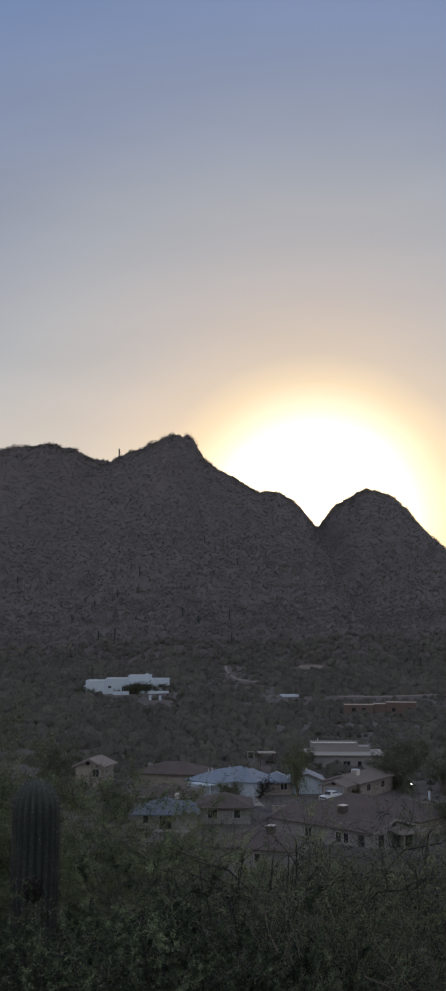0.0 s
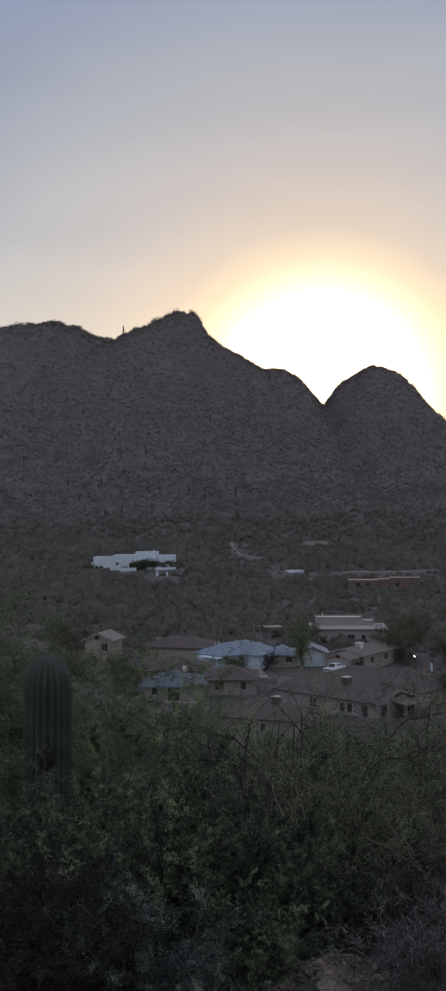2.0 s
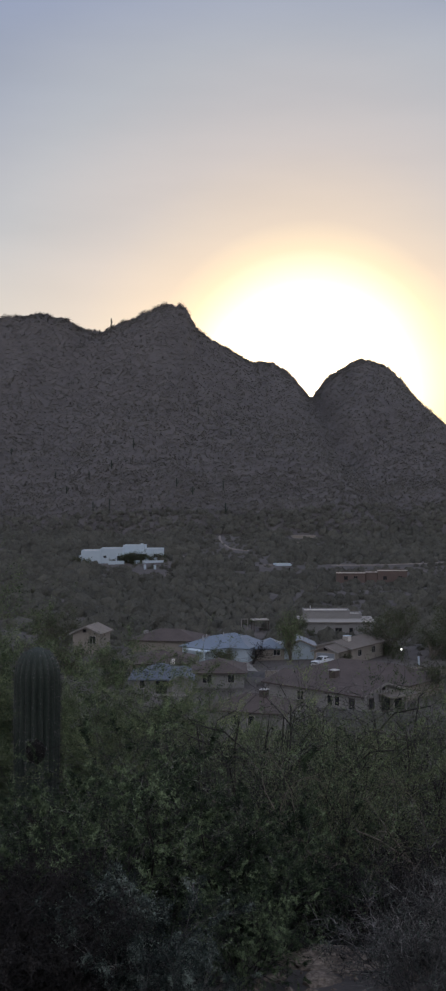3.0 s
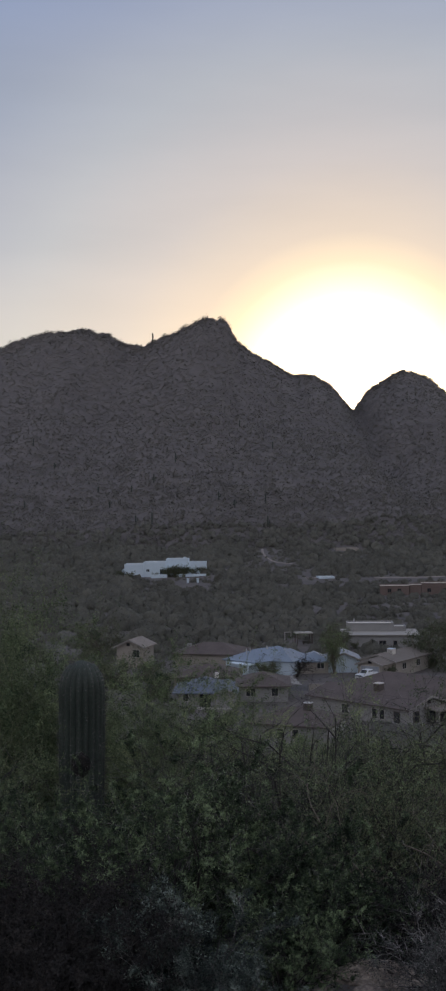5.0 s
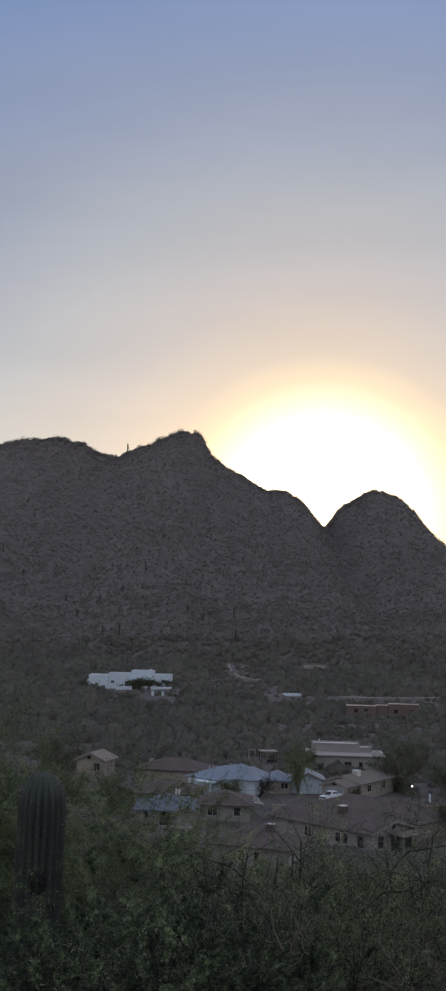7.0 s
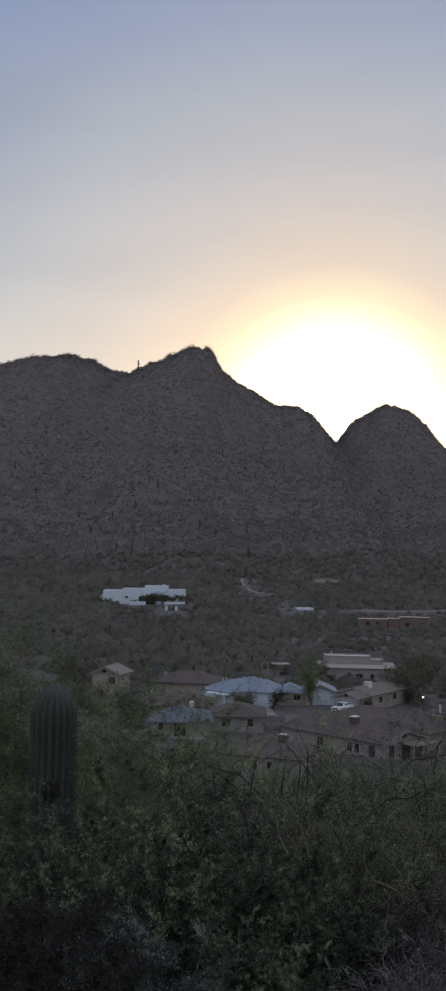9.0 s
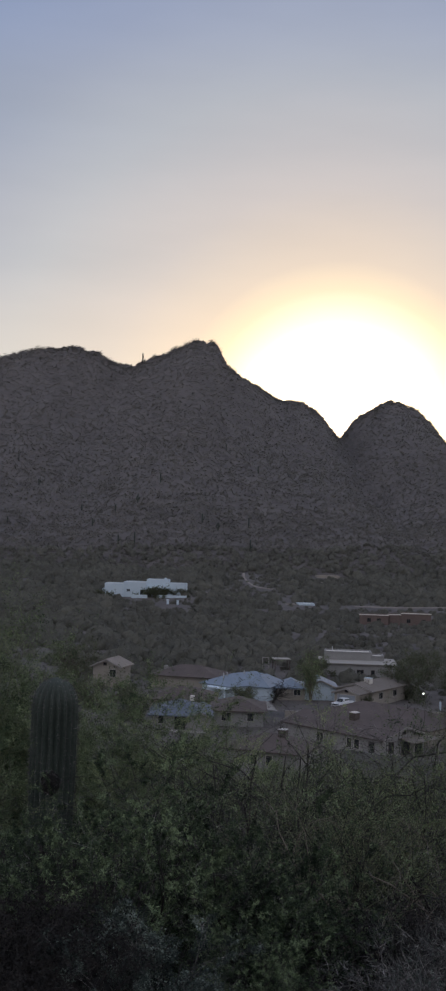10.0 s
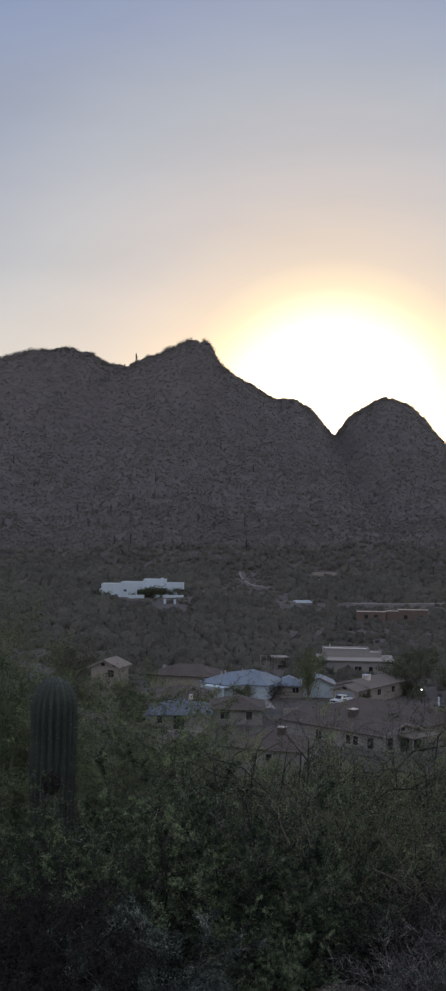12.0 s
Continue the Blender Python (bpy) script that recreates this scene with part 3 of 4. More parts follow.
def flat_house():
    h = house_at(24.2, 234, -3, "tan flat-roofed house with a raised rear block", dz=-0.9)
    block(h, 0, 0, 0, 15, 11, 2.9, "flat", 0, "stucco_grey", "roof_flat")
    part("roof_slab", boxes((-7.8, 7.8, -5.9, 5.8, 3.21, 3.38), bevel=0.03), "roof_cream", h)
    block(h, -1.8, 3.0, 0, 9.5, 5.0, 4.8, "flat", 0, "stucco_grey", "roof_flat")
    block(h, 4.2, 3.2, 0, 2.6, 4.6, 4.1, "flat", 0, "stucco_grey", "roof_flat")
    for x, w, z, q in ((0.4, 1.2, 0.9, 1.2), (2.9, 0.6, 0.9, 1.2)):
        opening(h, "window" if z else "door", "s", x, z, w, q, 15, 11, 2.9, frame_mat="dark_trim")
    pipe = part("vent_pipe", boxes((-0.1, 0.1, -0.1, 0.1, -0.4, 0.8), bevel=0.03), "metal", h)
    pipe.matrix_local = pose(-5.0, 3.0, 5.0)


def far_houses():
    h = house_at(46.4, 345, -5, "long low red-brown flat-roofed house in the brush")
    for x, y, w, z in ((-6.0, 0, 8.6, 2.5), (0.2, 1.2, 3.4, 2.7), (6.4, 1.0, 8.8, 3.2)):
        block(h, x, y, 0, w, 8, z, "flat", 0, "stucco_red", "roof_flat")
        part("roof_edge", boxes((x - w / 2 - 0.1, x + w / 2 + 0.1, y - 4.14, y - 3.6, z + 0.3, z + 0.55), bevel=0.03), "roof_flat", h)
    for x in (-7.5, -4.6, 4.2, 8.6):
        opening(h, "window", "s", x, 0.9, 1.0, 1.0, 9.5, 8.1 if x < 0 else 6.1, 2.7, frame_mat="dark_trim")
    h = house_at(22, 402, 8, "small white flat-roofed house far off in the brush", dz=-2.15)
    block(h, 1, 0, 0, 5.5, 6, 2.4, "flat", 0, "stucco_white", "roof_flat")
    block(h, -4.2, 1, 0, 3.5, 5, 2.0, "flat", 0, "stucco_tan", "roof_flat")
    h = house_at(41.4, 546, 6, "long pale-roofed house at the foot of the hill", dz=-1.3)
    block(h, 0, 0, 0, 11, 7, 2.2, "flat", 0, "stucco_tan", "roof_flat")
    h = house_at(33, 505, -4, "small tan flat-roofed house at the foot of the hill", dz=-1.5)
    block(h, 0, 0, 0, 7, 6, 1.9, "flat", 0, "stucco_tan", "roof_flat")


def ramada(x, y):
    ob = thing("ramada", pose(x, y, ground_at(x, y), 0, 0, 10), "open shade ramada with a flat pale roof", "shelter")
    part("roof", boxes((-1.7, 1.7, -1.4, 1.4, 2.3, 2.5), bevel=0.03), "roof_cream", ob)
    part("table", boxes((-1.0, 1.0, -0.5, 0.5, 0.72, 0.8), (-0.1, 0.1, -0.1, 0.1, -0.3, 0.72)), "dark_trim", ob)
    for sx in (-1.5, 1.5):
        for sy in (-1.2, 1.2):
            part("post", boxes((sx - 0.1, sx + 0.1, sy - 0.1, sy + 0.1, -0.5, 2.3), bevel=0.02), "dark_trim", ob)


def gate_frame(x, y):
    ob = thing("gate_frame", pose(x, y, ground_at(x, y), 0, 0, 12), "weathered open square timber frame standing in brush", "frame")
    for sx in (-0.65, 0.65):
        part("post", boxes((sx - 0.1, sx + 0.1, -0.1, 0.1, -0.5, 1.9), bevel=0.02), "fascia", ob)
    part("beam", boxes((-0.78, 0.78, -0.1, 0.1, 1.9, 2.08), bevel=0.02), "fascia", ob)


def gate_pillar(x, y):
    ob = thing("gate_pillar", pose(x, y, ground_at(x, y)), "short white masonry gate pillar beside a track", "pillar", "gate pillars")
    part("shaft", boxes((-0.4, 0.4, -0.4, 0.4, -0.6, 1.35), bevel=0.03), "stucco_white", ob)
    part("cap", boxes((-0.5, 0.5, -0.5, 0.5, 1.35, 1.5), bevel=0.04), "stucco_white", ob)


def street_lamp(x, y, z):
    ob = thing("street_lamp", pose(x, y, ground_at(x, y)), "short yard lamp with a glowing white bulb", "lamp")
    high = z - ground_at(x, y)
    part("pole", boxes((-0.05, 0.05, -0.05, 0.05, -0.4, high - 0.13), bevel=0.015), "dark_trim", ob)
    part("cap", boxes((-0.22, 0.22, -0.22, 0.22, high + 0.15, high + 0.21), bevel=0.02), "dark_trim", ob)
    bm = bmesh.new()
    bmesh.ops.create_icosphere(bm, subdivisions=2, radius=0.13, matrix=Matrix.Translation((0, 0, high)))
    part("bulb", bm, "lamp_glow", ob, "glowing white bulb")


def pickup(x, y, yaw):
    ob = thing("pickup_truck", pose(x, y, ground_at(x, y) + 0.05, 0, 0, yaw) @ Matrix.Scale(0.8, 4), "white crew-cab pickup truck parked by the garage", "truck")

    def shell(profile, half, taper):
        bm = bmesh.new()
        rows = []
        for s in (-1, 1):
            rows.append([bm.verts.new((px, s * half * (taper if pz > 1.15 else 1.0), pz)) for px, pz in profile])
        n = len(profile)
        for i in range(n):
            bm.faces.new((rows[0][i], rows[0][(i + 1) % n], rows[1][(i + 1) % n], rows[1][i]))
        bm.faces.new(rows[0])
        bm.faces.new(rows[1])
        bmesh.ops.recalc_face_normals(bm, faces=bm.faces[:])
        bmesh.ops.bevel(bm, geom=bm.edges[:], offset=0.05, segments=2, affect="EDGES")
        return bm

    body = part("body", shell([(-2.75, 0.5), (2.7, 0.5), (2.75, 0.95), (2.6, 1.12), (1.25, 1.2), (-1.3, 1.2), (-1.35, 0.75), (-2.7, 0.75)], 0.95, 1.0), "car_paint", ob)
    for s in (-0.9, 0.9):
        part("bed_side", boxes((-2.74, -1.28, s - 0.06, s + 0.06, 0.7, 1.22), bevel=0.03), "car_paint", body)
    part("cab", shell([(1.3, 1.14), (0.55, 1.85), (-1.05, 1.88), (-1.25, 1.14)], 0.9, 0.86), "car_paint", ob)
    part("bumper", boxes((2.6, 2.86, -0.95, 0.95, 0.45, 0.68), bevel=0.04), "metal", body)
    part("grille", boxes((2.66, 2.79, -0.6, 0.6, 0.72, 0.98), bevel=0.02), "tyre", body)
    glass = bmesh.new()
    v = [glass.verts.new(p) for p in ((1.24, -0.7, 1.24), (1.24, 0.7, 1.24), (0.64, 0.66, 1.8), (0.64, -0.66, 1.8), (1.28, -0.7, 1.26), (1.28, 0.7, 1.26), (0.68, 0.66, 1.82), (0.68, -0.66, 1.82))]
    for f in ((0, 1, 2, 3), (4, 7, 6, 5), (0, 4, 5, 1), (1, 5, 6, 2), (2, 6, 7, 3), (3, 7, 4, 0)):
        glass.faces.new([v[i] for i in f])
    part("windscreen", glass, "glass", ob)
    for s in (-1, 1):
        part("headlight", boxes((2.6, 2.8, s * 0.78 - 0.14, s * 0.78 + 0.14, 0.76, 0.96), bevel=0.03), "roof_blue", body)
        for x0, x1 in ((-0.25, 0.5), (-1.1, -0.35)):
            part("side_window", boxes((x0, x1, s * 0.83 - 0.02, s * 0.83 + 0.02, 1.3, 1.72), bevel=0.015), "glass", ob)
        for wx in (-1.75, 1.75):
            bm = bmesh.new()
            bmesh.ops.create_cone(bm, cap_ends=True, segments=20, radius1=0.4, radius2=0.4, depth=0.26, matrix=pose(wx, s * 0.84, 0.36, 90, 0, 0))
            tyre = part("wheel", bm, "tyre", ob)
            bm = bmesh.new()
            bmesh.ops.create_cone(bm, cap_ends=True, segments=16, radius1=0.24, radius2=0.22, depth=0.28, matrix=pose(wx, s * 0.845, 0.36, 90, 0, 0))
            part("rim", bm, "metal", tyre)
    part("tailgate", boxes((-2.8, -2.72, -0.85, 0.85, 0.62, 1.18), bevel=0.02), "car_paint", body)


def marker_post(x, y):
    ob = thing("marker_post", at_land(x, y), "short white post beside the street", "post")
    part("shaft", boxes((-0.14, 0.14, -0.14, 0.14, -0.3, 1.3), bevel=0.03), "stucco_white", ob)
    part("cap", boxes((-0.18, 0.18, -0.18, 0.18, 1.3, 1.4), bevel=0.03), "stucco_white", ob)


def utility_box(x, y, w, h):
    ob = thing("utility_box", at_land(x, y), "small white utility box beside a driveway", "box", "utility boxes by the garage")
    part("body", boxes((-w / 2, w / 2, -0.25, 0.25, -0.2, h), bevel=0.03), "stucco_white", ob)
    part("lid", boxes((-w / 2 - 0.03, w / 2 + 0.03, -0.28, 0.28, h, h + 0.05), bevel=0.015), "stucco_white", ob)


def at_land(x, y):
    return pose(x, y, ground_at(x, y))


def garden_wall(name, ends, high, mat, label):
    """A masonry wall of separate stepped panels along a line on the ground."""
    (x0, y0), (x1, y1) = ends
    length = math.hypot(x1 - x0, y1 - y0)
    n = max(1, round(length / 3))
    ob = thing(name, pose(x0, y0, 0, 0, 0, math.degrees(math.atan2(y1 - y0, x1 - x0))), label, "wall")
    for k in range(n):
        a, b = k * length / n, (k + 1) * length / n - 0.01
        t = (k + 0.5) / n
        z = ground_at(x0 + (x1 - x0) * t, y0 + (y1 - y0) * t)
        part("wall_panel", boxes((a, b, -0.1, 0.1, z - 1.2, z + high), bevel=0.02), mat, ob)
        part("wall_cap", boxes((a, b, -0.14, 0.14, z + high, z + high + 0.07), bevel=0.015), mat, ob)


def strip(name, line, width, mat, label, lift=0.06):
    """A road or track laid over the ground along a line."""
    pts = np.array(line, float)
    fine = []
    for a, b in zip(pts[:-1], pts[1:]):
        n = max(2, int(np.hypot(*(b - a)) / 1.5))
        fine += [a + (b - a) * k / n for k in range(n)]
    fine = np.array(fine + [pts[-1]])
    for _ in range(6):
        fine[1:-1] = (fine[:-2] + fine[1:-1] * 2 + fine[2:]) / 4
    along = np.gradient(fine, axis=0)
    along /= np.linalg.norm(along, axis=1, keepdims=True)
    side = np.stack([along[:, 1], -along[:, 0]], -1)
    cols = 5
    xy = np.stack([fine + side * width * (c / (cols - 1) - 0.5) for c in range(cols)], 1)
    z = land(xy[..., 0], xy[..., 1]) + lift
    z[:, 0] -= 0.2
    z[:, -1] -= 0.2
    verts = np.concatenate([xy, z[..., None]], -1).reshape(-1, 3)
    i, j = np.meshgrid(np.arange(len(fine) - 1), np.arange(cols - 1), indexing="ij")
    faces = np.stack([i * cols + j, i * cols + j + 1, (i + 1) * cols + j + 1, (i + 1) * cols + j], -1).reshape(-1, 4)
    tagged(sheet(name, verts, faces, mat, smooth=True), label, "road", kind="structure")


strip("road", [(-60, 181), (-20, 182), (6, 178), (30, 172), (70, 168)], 6.5, "asphalt", "worn grey residential street between the houses", 0.1)
strip("driveway", [(14.8, 175.5), (17.4, 187.2)], 5.0, "concrete", "pale concrete driveway in front of a garage", 0.14)
strip("driveway", [(4.6, 180.5), (3.4, 191)], 4.5, "concrete", "pale concrete driveway beside a white house", 0.14)
strip("track", [(40, 403), (47, 405.5), (81, 412.5), (140, 418)], 2.2, "dirt_road", "pale dirt road along the foot of the slope", 0.3)
strip("track", [(-18, 433), (-12, 430), (-5, 421), (4, 420)], 3.0, "dirt_road", "pale dirt track leaving the white house", 0.3)
strip("track", [(1.4, 552), (1.3, 540), (1.6, 520), (2.6, 500), (5, 473), (8, 461), (14, 454)], 1.1, "dirt_road", "pale curved dirt track climbing the hill foot", 0.3)
white_house()
gable_house()
blue_roof_house()
grey_roof_house()
brown_houses()
long_house()
near_house()
garage_house()
flat_house()
far_houses()
ramada(8.7, 232)
gate_frame(5.65, 236)
gate_pillar(-24.6, 390)
gate_pillar(-21.2, 390)
street_lamp(30.7, 190, 2.5)
marker_post(33.2, 188)
utility_box(20.7, 185.2, 0.6, 0.45)
utility_box(19.4, 182.5, 1.3, 0.25)
pickup(17.1, 186.0, 230)
garden_wall("garden_wall", ((13, 137), (27, 128)), 1.9, "block", "grey block garden wall in front of a house")
garden_wall("garden_wall", ((27, 128), (42, 132)), 1.9, "block", "grey block garden wall along a back yard")
garden_wall("garden_wall", ((7.2, 172), (10.0, 171.6)), 1.5, "stucco_tan", "short tan block wall beside the street")
garden_wall("garden_wall", ((26, 176), (50, 178)), 1.2, "stucco_tan", "low tan block wall beside the street")


# ---- plants ----
def leaves_at(points, size, rng, long=1.6, facing=None):
    """A small pointed blade at each point, turned at random or facing outwards."""
    n = len(points)
    a = rng.normal(size=(n, 3))
    if facing is not None:
        a = np.cross(a, facing + 0.22 * rng.normal(size=(n, 3)))
    a /= np.linalg.norm(a, axis=1, keepdims=True)
    b = np.cross(a, rng.normal(size=(n, 3)) if facing is None else facing + 0.22 * rng.normal(size=(n, 3)))
    b /= np.linalg.norm(b, axis=1, keepdims=True)
    s = (size * rng.uniform(0.55, 1.35, n))[:, None]
    p = np.asarray(points)
    corners = np.stack([p + b * s * 0.5, p + a * s * long, p - b * s * 0.5], 1).reshape(-1, 3)
    faces = np.arange(3 * n).reshape(n, 3)
    return corners, faces


def tubes(lines, sides=4):
    """Tapered tubes along lines of (points, radii)."""
    verts, faces, base = [], [], 0
    for pts, radii in lines:
        pts = np.asarray(pts)
        along = np.gradient(pts, axis=0)
        along /= np.linalg.norm(along, axis=1, keepdims=True) + 1e-9
        ref = np.array([0.31, 0.83, 0.46])
        u = np.cross(along, ref)
        u /= np.linalg.norm(u, axis=1, keepdims=True) + 1e-9
        v = np.cross(along, u)
        ang = np.arange(sides) * 2 * np.pi / sides
        ring = pts[:, None] + np.asarray(radii)[:, None, None] * (np.cos(ang)[None, :, None] * u[:, None] + np.sin(ang)[None, :, None] * v[:, None])
        verts.append(ring.reshape(-1, 3))
        n = len(pts)
        i, j = np.meshgrid(np.arange(n - 1), np.arange(sides), indexing="ij")
        j2 = (j + 1) % sides
        faces.append((base + np.stack([i * sides + j, i * sides + j2, (i + 1) * sides + j2, (i + 1) * sides + j], -1)).reshape(-1, 4))
        base += n * sides
    return np.vstack(verts), np.vstack(faces)


def branching(rng, height, spread, stems, kids, twigs, thick, droop=0.1, wild=0.12, steps=7, lean=(0, 0), twig_min=0.0012):
    """Stems that fork twice. Returns the stem lines, the twig lines and points along the twigs."""
    stem_lines, twig_lines, tips = [], [], []

    def grow(p, way, length, radius, steps, droop, wild):
        pts, d = [np.array(p)], np.array(way) / np.linalg.norm(way)
        for _ in range(steps):
            d = d + rng.normal(size=3) * wild + np.array([0, 0, -droop])
            d /= np.linalg.norm(d)
            pts.append(pts[-1] + d * length / steps)
        pts = np.array(pts)
        return pts, np.linspace(radius, radius * 0.35, steps + 1)

    for _ in range(stems):
        a = rng.uniform(0, 2 * np.pi)
        out = rng.uniform(0.25, 1.0) * spread / height
        way = np.array([np.cos(a) * out + lean[0], np.sin(a) * out + lean[1], 1.0])
        pts, rad = grow((0.04 * np.cos(a), 0.04 * np.sin(a), -0.1), way, height * rng.uniform(0.7, 1.08) * np.hypot(1, out) * 0.9, thick, steps, droop * 0.4, wild)
        stem_lines.append((pts, rad))
        for _ in range(kids):
            k = rng.integers(2, steps + 1)
            d = (pts[k] - pts[k - 1]) / np.linalg.norm(pts[k] - pts[k - 1]) + rng.normal(size=3) * 0.65
            kp, kr = grow(pts[k], d, height * rng.uniform(0.25, 0.5), rad[k] * 0.55, 5, droop, wild * 1.3)
            stem_lines.append((kp, kr))
            for _ in range(twigs):
                q = rng.integers(1, 6)
                d = (kp[q] - kp[q - 1]) / np.linalg.norm(kp[q] - kp[q - 1]) + rng.normal(size=3) * 0.7
                tp, tr = grow(kp[q], d, height * rng.uniform(0.1, 0.24), max(kr[q] * 0.5, twig_min), 4, droop, wild * 1.6)
                twig_lines.append((tp, tr))
                tips.append(tp)
    return stem_lines, twig_lines, np.array(tips)


def shrub(seed, m, height, spread, stems, kids, twigs, per_twig, leaf, leaf_mat, wood_mat, label, category="shrub", name="shrub", group="shrubs on the near slope", thick=0.018, droop=0.1, wild=0.12, scatter=0.01, lean=(0, 0), long=1.6, twig_mat="", outer=0.1, twig_min=0.0012):
    rng = np.random.default_rng(seed)
    stem_lines, twig_lines, tips = branching(rng, height, spread, stems, kids, twigs, thick, droop, wild, lean=lean, twig_min=twig_min)
    ob = thing(name, m, label, category, group)
    forks, step = [], 2 if 1.2 < height < 3.0 else 4
    for n, line in enumerate(stem_lines):
        if n % (kids + 1) == 0:
            sheet("stem", *tubes([line], 6), wood_mat, ob, smooth=True)
        else:
            forks.append(line)
    tagged(sheet("branch_tangle", *tubes(forks, 4), wood_mat, ob, smooth=True), kind="stuff")
    tagged(sheet("twig_tangle", *tubes([(p[::step], r[::step]) for p, r in twig_lines], 3), twig_mat or wood_mat, ob), kind="stuff")
    if per_twig:
        # leaves gather in tufts: some twigs are full, others nearly bare
        mid = tips[:, 2] + np.array(m.translation)
        full = np.clip(rng.gamma(0.9, 1.1, len(tips)) * (1 + 0.9 * grain(mid[:, 0] + mid[:, 2] * 0.7, mid[:, 1] + mid[:, 2], height * 0.16)), 0.03, 4)
        k = rng.choice(len(tips), len(tips) * per_twig, p=full / full.sum())
        at = rng.uniform(outer, 4, len(k))
        i = np.minimum(at.astype(int), 3)
        f = (at - i)[:, None]
        pts = tips[k, i] * (1 - f) + tips[k, i + 1] * f + rng.normal(size=(len(k), 3)) * scatter
        tagged(sheet("crown", *leaves_at(pts, leaf, rng, long), leaf_mat, ob), kind="stuff")
    return ob


def plant_brush():
    """The low desert brush of the valley floor and the hillside, too much to count."""
    rng = np.random.default_rng(11)
    beds = {"valley": ([], []), "hill": ([], [])}
    for count, y0, y1, size, lobes, leaf, side, body in ((60, 14, 32, 0.6, 250, 0.04, 0.3, 0), (160, 30, 65, 0.62, 130, 0.06, 0.3, 0), (800, 60, 118, 0.9, 80, 0.12, 0.3, 0), (420, 118, 158, 0.85, 80, 0.13, 0.3, 0), (500, 158, 205, 0.6, 60, 0.14, 0.3, 0),
                                                   (1500, 215, 560, 2.1, 80, 0.3, 0.3, 14), (6600, 205, 600, 1.55, 24, 0.34, 0.28, 8), (3600, 550, 690, 1.5, 16, 0.45, 0.28, 0), (4500, 640, 900, 1.25, 12, 0.5, 0.28, 0), (30000, 560, 1125, 1.35, 6, 0.8, 0.28, 0), (1500, 1076, 1112, 1.7, 22, 0.55, 0.26, 0), (340, 1094, 1103, 2.1, 40, 0.55, 0.25, 0)):
        verts, faces = beds["hill" if y0 >= 550 else "valley"]
        base = sum(len(v) for v in verts)
        y = np.sqrt(rng.uniform(y0 ** 2, y1 ** 2, count))
        x = rng.uniform(-side, side, count) * y
        keep = np.ones(count, bool)
        for bx, by, r in CLEAR:
            keep &= np.hypot(x - bx, y - by) > r
        x, y = x[keep], y[keep]
        n = len(x)
        z = land(x, y)
        s = size * np.minimum(rng.uniform(0.4, 1.5, n) * (1 + 0.45 * grain(x, y, 35)), 1.45 if not body else 1.3)
        for x0, x1, y0, y1, k in LOW_BRUSH:
            s = np.where((x > x0) & (x < x1) & (y > y0) & (y < y1), s * k, s)
        way = rng.normal(size=(n, lobes, 3))
        way /= np.linalg.norm(way, axis=2, keepdims=True)
        way[:, :, 2] = np.abs(way[:, :, 2])
        lump = np.sin(3 * np.arctan2(way[:, :, 1], way[:, :, 0]) + rng.uniform(0, 6.3, (n, 1))) * np.sin(4 * way[:, :, 2] + rng.uniform(0, 6.3, (n, 1)))
        r = rng.uniform(0.62, 1.0, (n, lobes, 1)) * (1 + 0.28 * lump[:, :, None])
        pts = np.stack([x, y, z], -1)[:, None] + way * r * s[:, None, None] * np.array([1.15, 1.15, 1.3])
        v, f = leaves_at(pts.reshape(-1, 3), leaf, rng, 1.2, (way + np.array([0, 0, 0.45])).reshape(-1, 3))
        verts.append(v)
        faces.append(f + base)
        base += len(v)
        if body:
            # the dense leafy body of each bush, lumpy and open to the ground
            rows = 5 if body > 12 else 4
            turn, up = np.meshgrid(np.arange(body) * 2 * np.pi / body, np.linspace(0.0, 0.47 * np.pi, rows))
            way = np.stack([np.cos(turn) * np.cos(up), np.sin(turn) * np.cos(up), np.sin(up)], -1).reshape(1, -1, 3)
            a, b = rng.uniform(0, 6.3, (2, n, 1))
            t, u = turn.reshape(1, -1), up.reshape(1, -1)
            lump = np.sin(3 * t + a) * np.sin(3.5 * u + b) + 0.6 * np.sin(5 * t - b) * np.cos(5 * u + a) + 0.8 * rng.normal(size=(n, rows * body))
            r = 0.84 * (1 + 0.16 * lump[:, :, None])
            v = (np.stack([x, y, z - 0.15], -1)[:, None] + way * r * s[:, None, None] * np.array([1.15, 1.15, 1.3])).reshape(-1, 3)
            i, j = np.meshgrid(np.arange(rows - 1), np.arange(body), indexing="ij")
            k = (j + 1) % body
            q = [w.ravel() for w in (i * body + j, i * body + k, (i + 1) * body + k, (i + 1) * body + j)]
            f = np.vstack([np.stack([q[0], q[1], q[2]], -1), np.stack([q[0], q[2], q[3]], -1)])
            f = (f[None] + (np.arange(n) * rows * body)[:, None, None]).reshape(-1, 3)
            verts.append(v)
            faces.append(f + base)
            base += len(v)
    for bed, mat, label in (("valley", "leaf_far", "grey-green desert brush over the valley floor"), ("hill", "brush_hill", "grey-brown brush over the rocky hillside, lightened against its own shade")):
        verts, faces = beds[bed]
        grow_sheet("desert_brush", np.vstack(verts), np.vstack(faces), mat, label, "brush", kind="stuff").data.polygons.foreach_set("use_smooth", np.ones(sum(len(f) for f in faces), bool))


